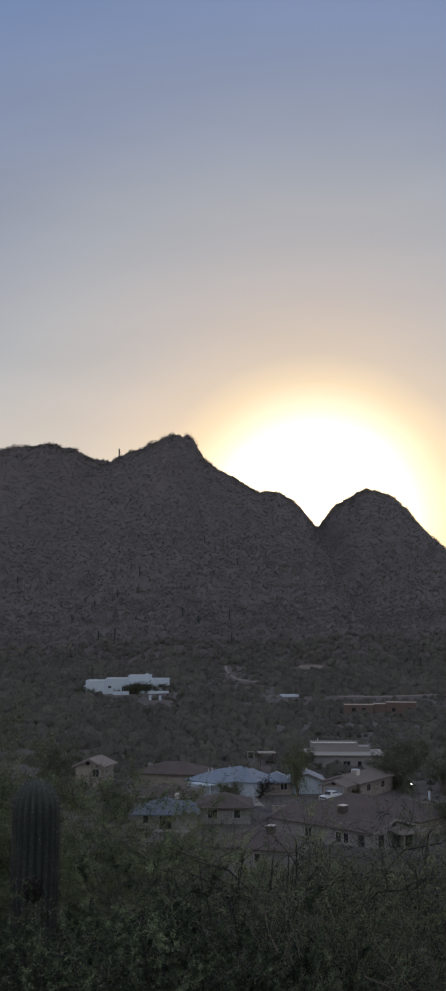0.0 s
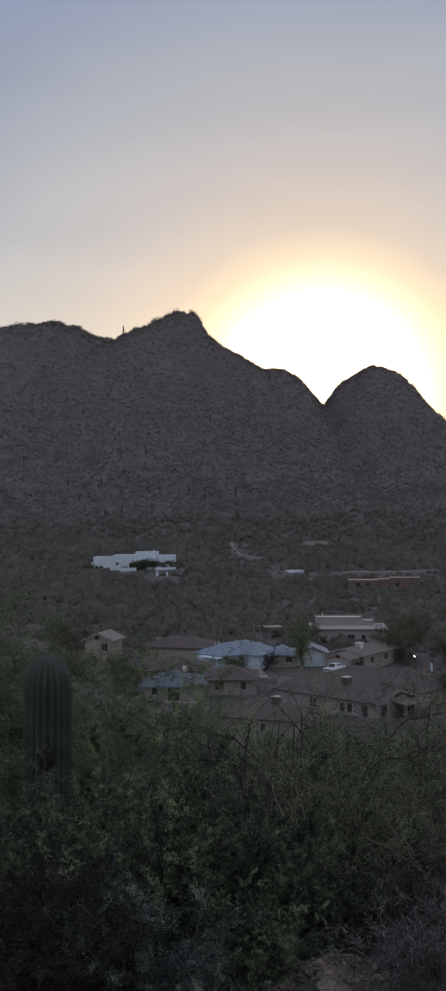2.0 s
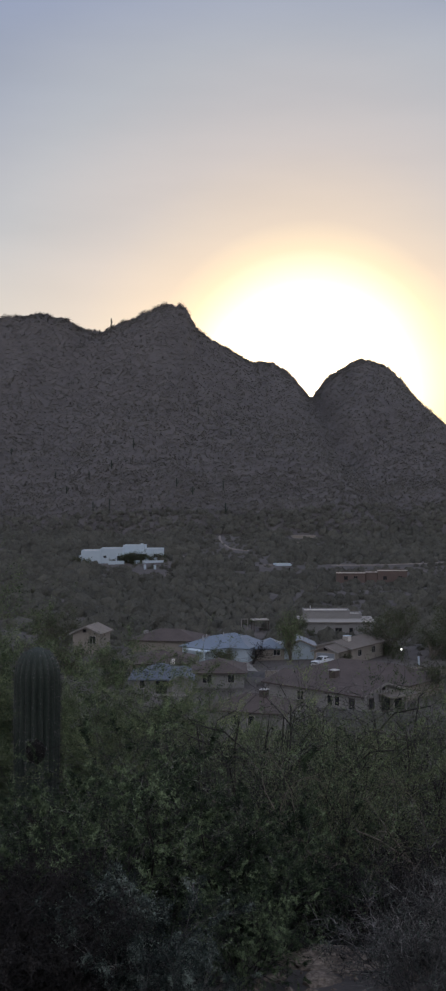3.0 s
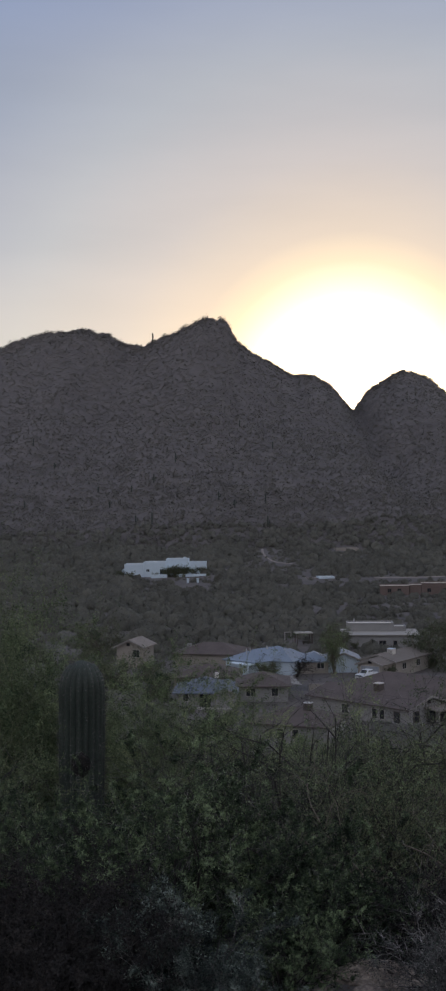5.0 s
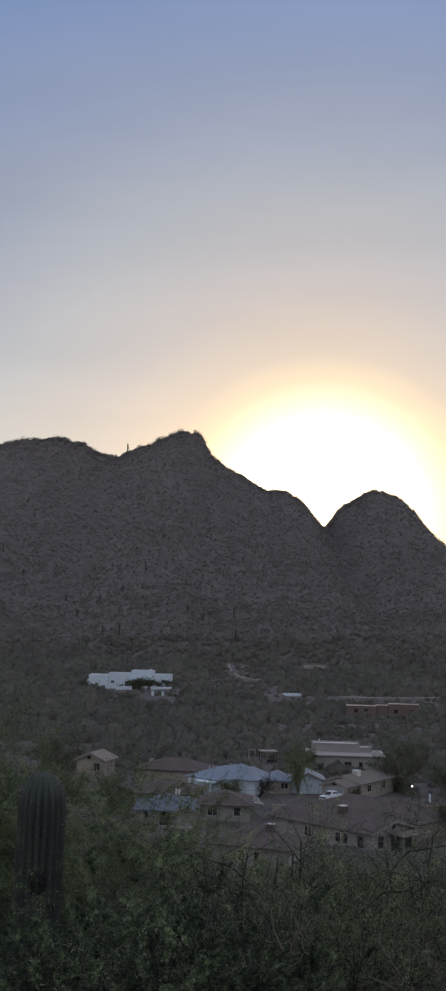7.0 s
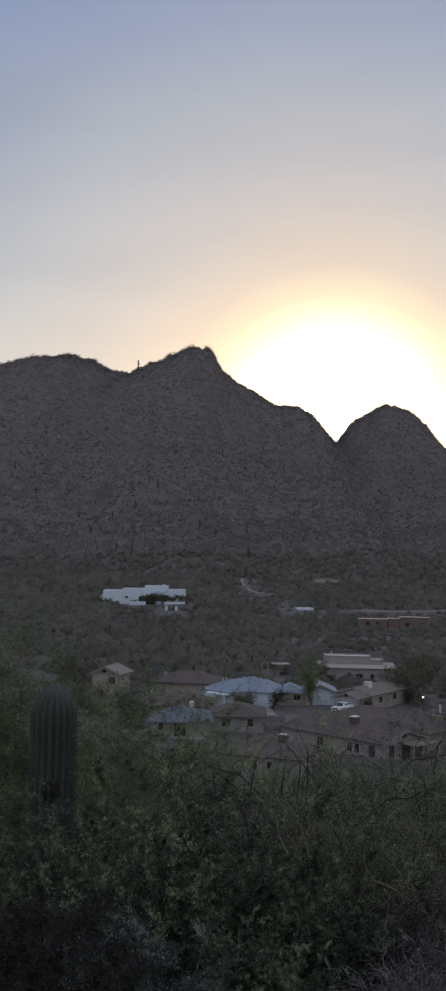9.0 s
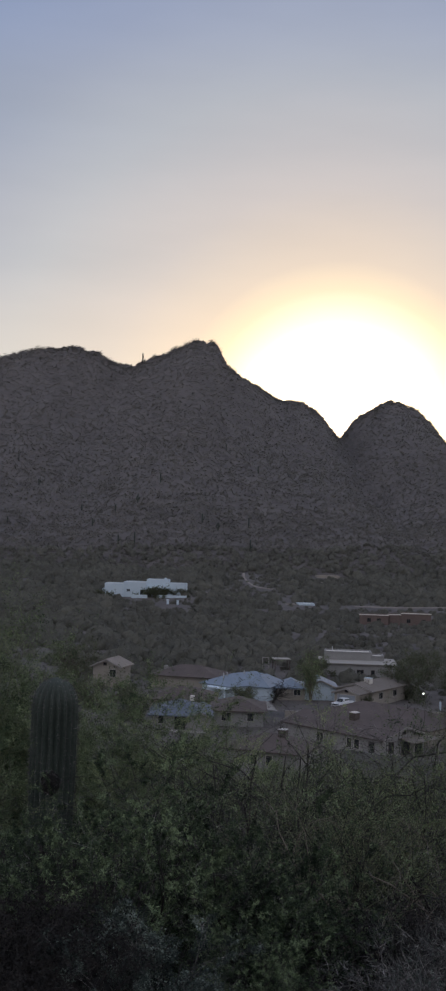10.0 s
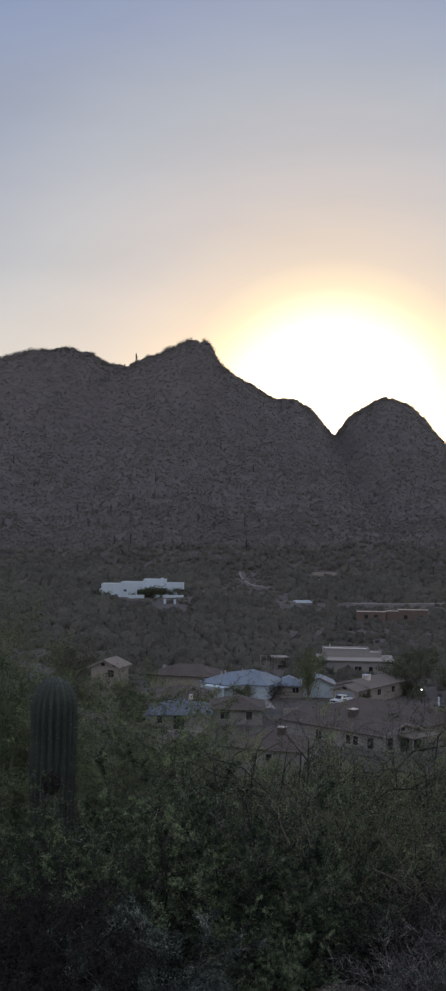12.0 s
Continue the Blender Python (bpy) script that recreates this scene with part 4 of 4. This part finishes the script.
# where only low scrub grows: before the tracks and the far houses
LOW_BRUSH = [(-9, 18, 425, 556, 0.52), (-40, -14, 340, 412, 0.5), (36, 104, 365, 410, 0.5), (12, 30, 365, 402, 0.5), (34, 58, 300, 341, 0.75), (30, 54, 480, 546, 0.7), (-52, -16, 395, 412, 0.7)]
CLEAR = [(-43, 419, 7), (-35, 418, 7), (-28, 418, 7), (-22, 419, 6), (-23, 203, 6), (-4, 188, 7), (2, 196, 8), (8, 197, 7), (-8, 164, 8), (-9, 178, 7), (-9, 207, 8), (0, 169, 6),
         (11, 157, 9), (20, 147, 9), (16, 152, 9), (23, 145, 8), (3, 133, 6), (6, 131, 6), (18, 188, 6), (22, 196, 7), (24, 203, 6), (19, 234, 8), (28, 234, 8), (41, 345, 7), (51, 345, 8), (22, 401, 6),
         (41, 545, 9)]
CLEAR += [(0, 181, 5), (8, 178, 5), (16, 176, 5), (24, 173, 5), (32, 172, 5), (-10, 182, 5), (16, 183, 5), (5.6, 234, 3.5), (8.7, 230, 3.5), (5.6, 229, 3), (8.7, 226, 3)]
CLEAR += [(1.3, 556, 3), (1.4, 540, 3), (1.6, 522, 3), (2.4, 503, 3), (3.6, 487, 3), (5, 473, 3), (8, 462, 3), (13, 455, 3)]
CLEAR += [(x, 409, 3) for x in range(-46, -18, 4)] + [(x, 339, 3) for x in range(38, 56, 4)] + [(x, 538, 6) for x in range(36, 50, 4)] + [(22, 397, 3)]
CLEAR += [(-24.6, 386, 5), (-21.2, 386, 5), (-23, 380, 5)] + [(x + 0.5, y - 5, 3.5) for x, y in ((1.3, 552), (1.4, 536), (1.6, 520), (2.4, 503), (3.6, 487), (5, 473), (8, 461), (13, 454))] + [(x, 398 + 0.24 * (x - 40), 4.5) for x in range(40, 100, 4)]
CLEAR += [(1.5 + 0.1 * k, 548 - 6 * k, 2.4) for k in range(12)] + [(2.8 + 0.9 * k, 478 - 3.2 * k, 2.2) for k in range(10)]
CLEAR += [(14, 131, 5), (20, 127, 6), (27, 123, 6), (34, 126, 6), (22, 134, 5)]
CLEAR += [(x, 403 + 0.24 * (x - 40), 2.5) for x in range(40, 100, 4)]


def cactus_skin(height, radius, ribs, rows, per_rib):
    """A ribbed column with a rounded top."""
    cols = ribs * per_rib
    verts = []
    for i in range(rows + 1):
        z = -0.2 + (height + 0.2) * i / rows
        q = max(0.0, (z - (height - radius * 1.5)) / (radius * 1.5))
        r = radius * math.sqrt(max(0.0, 1 - q ** 2.3)) * (0.86 + 0.14 * min(1, max(z, 0) / height * 1.6)) + 0.004
        for j in range(cols):
            a = 2 * math.pi * j / cols
            rib = abs(math.cos(a * ribs / 2)) ** 0.8
            rr = r * (0.84 + 0.18 * rib)
            verts.append((rr * math.cos(a), rr * math.sin(a), z))
    faces = [(i * cols + j, i * cols + (j + 1) % cols, (i + 1) * cols + (j + 1) % cols, (i + 1) * cols + j) for i in range(rows) for j in range(cols)]
    return verts, faces


def saguaro(x, y, height, radius, ribs=20):
    rng = np.random.default_rng(3)
    ob = thing("saguaro", pose(x, y, ground_at(x, y), 0, 0.6, 0), "thick grey-green ribbed saguaro cactus with a rounded crown", "cactus")
    verts, faces = cactus_skin(height, radius, ribs, 60, 6)
    sheet("stem", verts, faces, "cactus", ob, smooth=True)
    # clusters of spines along the crest of each rib
    lines = []
    for k in range(ribs):
        a = 2 * math.pi * k / ribs
        for z in np.arange(0.1, height - 0.02, 0.045):
            q = max(0.0, (z - (height - radius * 1.5)) / (radius * 1.5))
            r = radius * math.sqrt(max(0.0, 1 - q ** 2.3)) * (0.86 + 0.14 * min(1, z / height * 1.6)) * 1.02
            p = np.array([r * math.cos(a), r * math.sin(a), z])
            for _ in range(4):
                way = np.array([math.cos(a), math.sin(a), 0.2 + 0.9 * q]) + rng.normal(size=3) * 0.55
                way /= np.linalg.norm(way)
                tip = p + way * rng.uniform(0.025, 0.055)
                lines.append((np.array([p, tip]), np.array([0.002, 0.0009])))
    sheet("spine_cover", *tubes(lines, 3), "twig_pale", ob, "pale fine spines along the ribs")
    # a dark flattened blob stands in for the shaded hole of the scar
    bm = bmesh.new()
    bmesh.ops.create_uvsphere(bm, u_segments=16, v_segments=10, radius=0.11, matrix=Matrix.Translation((0.02, -radius * 0.92, height - 1.1)) @ Matrix.Diagonal((1.0, 0.4, 1.25, 1)))
    part("scar", bm, "leaf_dead", ob, "cavity scar on the stem, the shade of its hole painted dark")


def far_saguaro(x, y, height, arms, tilt=0.0, radius=0.36):
    ob = thing("saguaro", pose(x, y, ground_at(x, y) - 0.3, 0, tilt, 0), "tall slim saguaro standing on the hill", "cactus", "saguaros on the hillside")
    verts, faces = cactus_skin(height, radius, 10, 16, 2)
    sheet("stem", verts, faces, "cactus", ob, smooth=True)
    for side, z, up in arms:
        line = np.array([(0, 0, z), (side * 0.55, 0, z + 0.05), (side * 0.9, 0, z + 0.45), (side * 0.95, 0, z + up * 0.6), (side * 0.95, 0, z + up)])
        sheet("arm", *tubes([(line, np.array([0.2, 0.24, 0.26, 0.25, 0.1]))], 8), "cactus", ob, smooth=True)


def boulder(x, y, size, seed, sink=0.4, flat=0.35):
    rng = np.random.default_rng(seed)
    bm = bmesh.new()
    bmesh.ops.create_icosphere(bm, subdivisions=4 if size > 0.2 else 3, radius=size)
    for v in bm.verts:
        n = noise.fractal(v.co * (1.3 / size) + Vector((seed, 0, 0)), 0.6, 2.0, 4)
        v.co *= 1 + 0.3 * n
        ledge = v.co.z / size * 5
        v.co.z = (math.floor(ledge) + min(1.0, (ledge % 1) * 2.5)) * size / 5 * flat
        v.co.xy *= 1 + 0.12 * noise.noise(Vector((math.floor(ledge) * 3.1, v.co.x / size * 2.5, v.co.y / size * 2.5)))
    return grow_rock(bm, x, y, size, sink, flat, rng)


def grow_rock(bm, x, y, size, sink, flat, rng):
    ob = part("rock", bm, "rock")
    ob.matrix_world = pose(x, y, ground_at(x, y) + size * flat * (1 - 2 * sink) * 0.6, rng.uniform(-8, 8), rng.uniform(-8, 8), rng.uniform(0, 360))
    return tagged(ob, "flat pale-brown weathered rock in dry soil", "rock", "rocks on the near slope")


def at_ground(x, y, turn=0.0):
    return pose(x, y, ground_at(x, y), 0, 0, turn)


def repeat(ob, places):
    for x, y, turn, scale in places:
        c = copy_thing(ob, at_ground(x, y, turn))
        c.scale = (scale, scale, scale)


def gravel():
    """Loose stones on the near ground."""
    rng = np.random.default_rng(17)
    n = 2600
    y = rng.uniform(3.5, 10, n)
    x = rng.uniform(-0.28, 0.28, n) * y
    s = 0.006 + 0.03 * rng.random(n) ** 3
    octa = np.array([(1, 0, 0), (0, 1, 0), (-1, 0, 0), (0, -1, 0), (0, 0, 0.7), (0, 0, -0.7)], float)
    turn = rng.uniform(0, 6.28, n)
    v = octa[None] * (s[:, None, None] * rng.uniform(0.6, 1.4, (n, 6, 1)))
    c, k = np.cos(turn)[:, None], np.sin(turn)[:, None]
    v = np.stack([v[..., 0] * c - v[..., 1] * k, v[..., 0] * k + v[..., 1] * c, v[..., 2]], -1)
    v += np.stack([x, y, land(x, y) + s * 0.2], -1)[:, None]
    f = np.array([(0, 1, 4), (1, 2, 4), (2, 3, 4), (3, 0, 4), (1, 0, 5), (2, 1, 5), (3, 2, 5), (0, 3, 5)])
    faces = (np.arange(n)[:, None, None] * 6 + f[None]).reshape(-1, 3)
    tagged(sheet("gravel", v.reshape(-1, 3), faces, "rock"), "loose brown gravel on the near slope", "gravel", kind="stuff")


plant_brush()
gravel()
saguaro(-2.0, 12.5, 2.66, 0.245)

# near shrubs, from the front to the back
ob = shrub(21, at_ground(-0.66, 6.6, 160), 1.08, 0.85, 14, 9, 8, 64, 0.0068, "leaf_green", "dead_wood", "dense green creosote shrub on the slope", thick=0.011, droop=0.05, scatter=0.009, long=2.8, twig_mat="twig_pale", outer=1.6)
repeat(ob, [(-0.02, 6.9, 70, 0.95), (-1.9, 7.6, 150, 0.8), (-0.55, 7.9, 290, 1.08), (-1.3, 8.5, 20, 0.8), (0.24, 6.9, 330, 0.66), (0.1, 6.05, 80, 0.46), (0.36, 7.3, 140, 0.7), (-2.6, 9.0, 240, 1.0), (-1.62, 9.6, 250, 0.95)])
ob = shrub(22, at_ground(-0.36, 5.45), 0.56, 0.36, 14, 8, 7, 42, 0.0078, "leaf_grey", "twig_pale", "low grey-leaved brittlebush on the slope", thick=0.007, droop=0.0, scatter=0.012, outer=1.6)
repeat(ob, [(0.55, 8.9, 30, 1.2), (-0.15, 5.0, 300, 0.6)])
ob = shrub(23, at_ground(1.05, 5.9), 0.58, 0.5, 26, 10, 8, 4, 0.006, "leaf_grey", "twig_pale", "dry leafless grey twiggy bush on the slope", thick=0.005, wild=0.22, droop=0.0, twig_min=0.0016)
repeat(ob, [(1.45, 6.4, 120, 1.1), (1.3, 7.2, 240, 1.0)])
# dense near-black bushes added where deep shade lies between the near shrubs
ob = shrub(28, at_ground(-1.05, 5.6), 0.66, 0.6, 20, 8, 7, 12, 0.009, "leaf_dead", "dead_wood", "dark dead tangled bush, near-black leaves filling in deep shade", thick=0.007, wild=0.22, droop=0.02)
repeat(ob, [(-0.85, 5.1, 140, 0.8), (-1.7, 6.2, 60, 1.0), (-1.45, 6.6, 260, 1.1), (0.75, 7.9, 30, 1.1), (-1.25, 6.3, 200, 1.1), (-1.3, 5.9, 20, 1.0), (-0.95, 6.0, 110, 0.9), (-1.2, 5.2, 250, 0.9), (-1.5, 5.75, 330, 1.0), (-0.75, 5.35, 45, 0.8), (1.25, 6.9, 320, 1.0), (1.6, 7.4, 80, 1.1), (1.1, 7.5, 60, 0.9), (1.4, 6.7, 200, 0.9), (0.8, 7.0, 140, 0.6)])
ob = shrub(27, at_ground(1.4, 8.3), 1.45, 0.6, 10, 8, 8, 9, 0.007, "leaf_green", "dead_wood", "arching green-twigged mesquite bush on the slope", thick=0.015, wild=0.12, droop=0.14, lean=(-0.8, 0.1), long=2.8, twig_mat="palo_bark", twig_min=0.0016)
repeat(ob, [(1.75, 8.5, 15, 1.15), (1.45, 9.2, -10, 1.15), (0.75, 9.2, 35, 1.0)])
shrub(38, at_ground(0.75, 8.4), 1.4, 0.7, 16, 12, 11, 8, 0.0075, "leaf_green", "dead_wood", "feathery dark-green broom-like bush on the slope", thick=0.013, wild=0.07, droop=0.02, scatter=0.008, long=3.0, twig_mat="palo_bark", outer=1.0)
ob = shrub(39, at_ground(0.95, 7.45), 1.75, 0.45, 9, 4, 4, 0, 0.006, "leaf_olive", "bark", "bundle of long grey arching dead stems", thick=0.012, wild=0.08, droop=0.32, lean=(-0.6, 0.0), twig_min=0.0024)
repeat(ob, [(1.75, 8.0, 25, 0.9), (0.75, 7.7, 150, 0.7), (1.1, 7.7, 20, 0.85)])
shrub(36, at_ground(1.42, 7.5), 1.0, 1.3, 9, 4, 4, 0, 0.006, "leaf_olive", "twig_pale", "dry bush of a few long pale stems", thick=0.008, wild=0.13, droop=0.14, lean=(-0.5, 0.0), twig_min=0.0016)
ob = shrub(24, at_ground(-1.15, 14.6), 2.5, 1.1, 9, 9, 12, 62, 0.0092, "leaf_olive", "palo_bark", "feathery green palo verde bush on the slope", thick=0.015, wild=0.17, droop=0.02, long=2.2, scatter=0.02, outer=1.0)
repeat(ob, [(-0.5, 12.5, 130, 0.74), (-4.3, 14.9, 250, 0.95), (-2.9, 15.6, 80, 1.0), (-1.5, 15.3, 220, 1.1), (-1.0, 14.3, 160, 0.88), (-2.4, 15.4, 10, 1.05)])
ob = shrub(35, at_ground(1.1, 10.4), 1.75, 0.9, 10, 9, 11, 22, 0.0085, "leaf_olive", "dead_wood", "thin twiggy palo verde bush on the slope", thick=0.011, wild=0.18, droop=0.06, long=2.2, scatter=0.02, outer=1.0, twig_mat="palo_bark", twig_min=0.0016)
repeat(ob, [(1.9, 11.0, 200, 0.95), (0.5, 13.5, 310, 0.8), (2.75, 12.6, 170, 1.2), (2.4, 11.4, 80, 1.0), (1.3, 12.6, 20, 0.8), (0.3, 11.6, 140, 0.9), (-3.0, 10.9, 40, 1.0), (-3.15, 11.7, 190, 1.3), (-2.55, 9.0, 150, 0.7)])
ob = shrub(37, at_ground(0.3, 11.0), 2.15, 1.4, 13, 8, 10, 3, 0.008, "leaf_olive", "dead_wood", "tall bare thicket of thin branches on the slope", thick=0.017, wild=0.2, droop=0.07, long=2.2, twig_mat="twig_pale", twig_min=0.0015)
repeat(ob, [(0.85, 11.3, 70, 1.12), (1.4, 11.1, 190, 1.05), (2.05, 11.7, 300, 1.15), (-0.2, 11.5, 130, 1.0), (1.0, 12.2, 250, 1.1), (0.55, 9.9, 20, 0.95), (1.75, 10.2, 95, 0.95)])
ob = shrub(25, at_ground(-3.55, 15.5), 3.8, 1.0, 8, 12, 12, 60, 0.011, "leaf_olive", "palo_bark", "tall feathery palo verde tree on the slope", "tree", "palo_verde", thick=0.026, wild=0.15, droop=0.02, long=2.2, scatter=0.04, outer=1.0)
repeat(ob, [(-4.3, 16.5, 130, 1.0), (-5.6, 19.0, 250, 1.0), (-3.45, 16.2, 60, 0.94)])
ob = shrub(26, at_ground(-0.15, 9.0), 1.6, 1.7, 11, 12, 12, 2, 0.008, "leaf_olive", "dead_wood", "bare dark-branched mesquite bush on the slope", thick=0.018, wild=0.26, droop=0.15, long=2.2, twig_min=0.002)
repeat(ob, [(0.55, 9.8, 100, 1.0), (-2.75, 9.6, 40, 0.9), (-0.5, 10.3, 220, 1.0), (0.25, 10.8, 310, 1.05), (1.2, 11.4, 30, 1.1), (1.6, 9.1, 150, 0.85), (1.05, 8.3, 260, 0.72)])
for n, (x, y, s) in enumerate(((0.62, 6.55, 0.24), (0.38, 6.85, 0.1), (0.9, 6.6, 0.07), (0.3, 6.2, 0.06), (0.55, 6.1, 0.1), (-0.2, 4.9, 0.07), (0.72, 6.3, 0.05))):
    boulder(x, y, s, 40 + n, flat=0.2 if s > 0.2 else 0.35)

# trees among the houses
ob = shrub(31, at_ground(30, 203), 6.2, 5.0, 7, 9, 8, 16, 0.14, "leaf_tree", "bark", "broad dark-green mesquite tree beside a house", "tree", "mesquite", "trees in the valley", thick=0.16, scatter=0.35, wild=0.16)
repeat(ob, [(37, 196, 100, 0.95), (18.4, 226.5, 60, 0.22), (13.6, 222, 40, 0.6), (37, 226, 310, 0.9), (0.4, 187.0, 120, 0.5), (1.3, 187.6, 20, 0.36), (-27, 186, 60, 0.6), (-17.5, 186, 260, 0.55), (-24, 180, 30, 0.8), (29, 158, 170, 0.75),
            (36, 148, 20, 0.8), (-14, 168, 290, 0.7), (21.0, 188.0, 210, 0.3), (20.6, 189.4, 40, 0.26), (-31, 413.8, 10, 0.6), (-27.3, 413.8, 200, 0.55), (-34.6, 414, 90, 0.42), (-20.2, 413.8, 20, 0.5), (15, 226, 140, 0.6), (44, 205, 230, 1.1), (-30, 215, 340, 1.0), (-29.3, 413.6, 20, 0.66), (-32.8, 413.7, 300, 0.52), (-24.6, 413.9, 80, 0.45), (-47, 411, 50, 0.4), (-38, 412, 150, 0.3), (-50, 413, 310, 0.45)])
ob = shrub(33, at_ground(9, 108), 3.9, 3.2, 7, 9, 8, 11, 0.12, "leaf_olive", "palo_bark", "yellow-green palo verde tree below the houses", "tree", "palo_verde", "trees in the valley", thick=0.1, scatter=0.16, wild=0.16, long=2.0)
repeat(ob, [(2, 104, 100, 0.85), (14, 108, 200, 0.65), (20, 110, 40, 0.6), (26, 112, 310, 0.6), (-3, 112, 120, 0.95), (-9, 122, 60, 1.0), (-16, 118, 260, 1.1), (31, 114, 10, 0.7), (5, 95, 170, 0.8), (16, 98, 20, 0.8), (-6, 138, 80, 0.8), (10, 112, 150, 0.5), (-4, 74, 30, 0.75), (1, 80, 150, 0.8), (5.5, 72, 250, 0.75), (-8.5, 70, 330, 0.8), (-1.2, 62, 90, 0.65), (10.5, 82, 200, 0.8), (-6, 88, 10, 0.8), (9, 64, 120, 0.6)])
shrub(34, at_ground(12.3, 193) @ Matrix.Diagonal((0.72, 0.72, 1.2, 1)), 6.4, 1.6, 7, 9, 8, 9, 0.13, "leaf_olive", "bark", "tall narrow olive-green tree between two houses", "tree", "mesquite", "trees in the valley", thick=0.15, scatter=0.3, wild=0.14)
shrub(32, at_ground(5.9, 189.6) @ Matrix.Diagonal((1.9, 1.9, 1.05, 1)), 3.4, 0.1, 1, 26, 12, 0, 0.1, "leaf_tree", "dead_wood", "bare leafless tree before a white wall", "tree", "bare_tree", "trees in the valley", thick=0.13, wild=0.1, droop=0.0, twig_min=0.014)

# saguaros along the ridge
far_saguaro(-101, 1099, 9.0, ((1, 4.0, 2.4),), radius=0.6)
far_saguaro(-112, 1099, 4.5, (), radius=0.5)
far_saguaro(-64, 1096, 3.6, ())
far_saguaro(14, 1092, 3.4, ())
far_saguaro(-262, 1094, 5.0, ((-1, 2.0, 2.0),))
rng = np.random.default_rng(29)
for n in range(16):
    y = rng.uniform(590, 860)
    x = rng.uniform(-0.24, 0.02) * y
    far_saguaro(x, y, rng.uniform(4.0, 6.5), ((1, 2.2, 1.8),) if n % 3 == 0 else ((-1, 1.9, 2.2), (1, 2.6, 1.4)) if n % 5 == 0 else ())
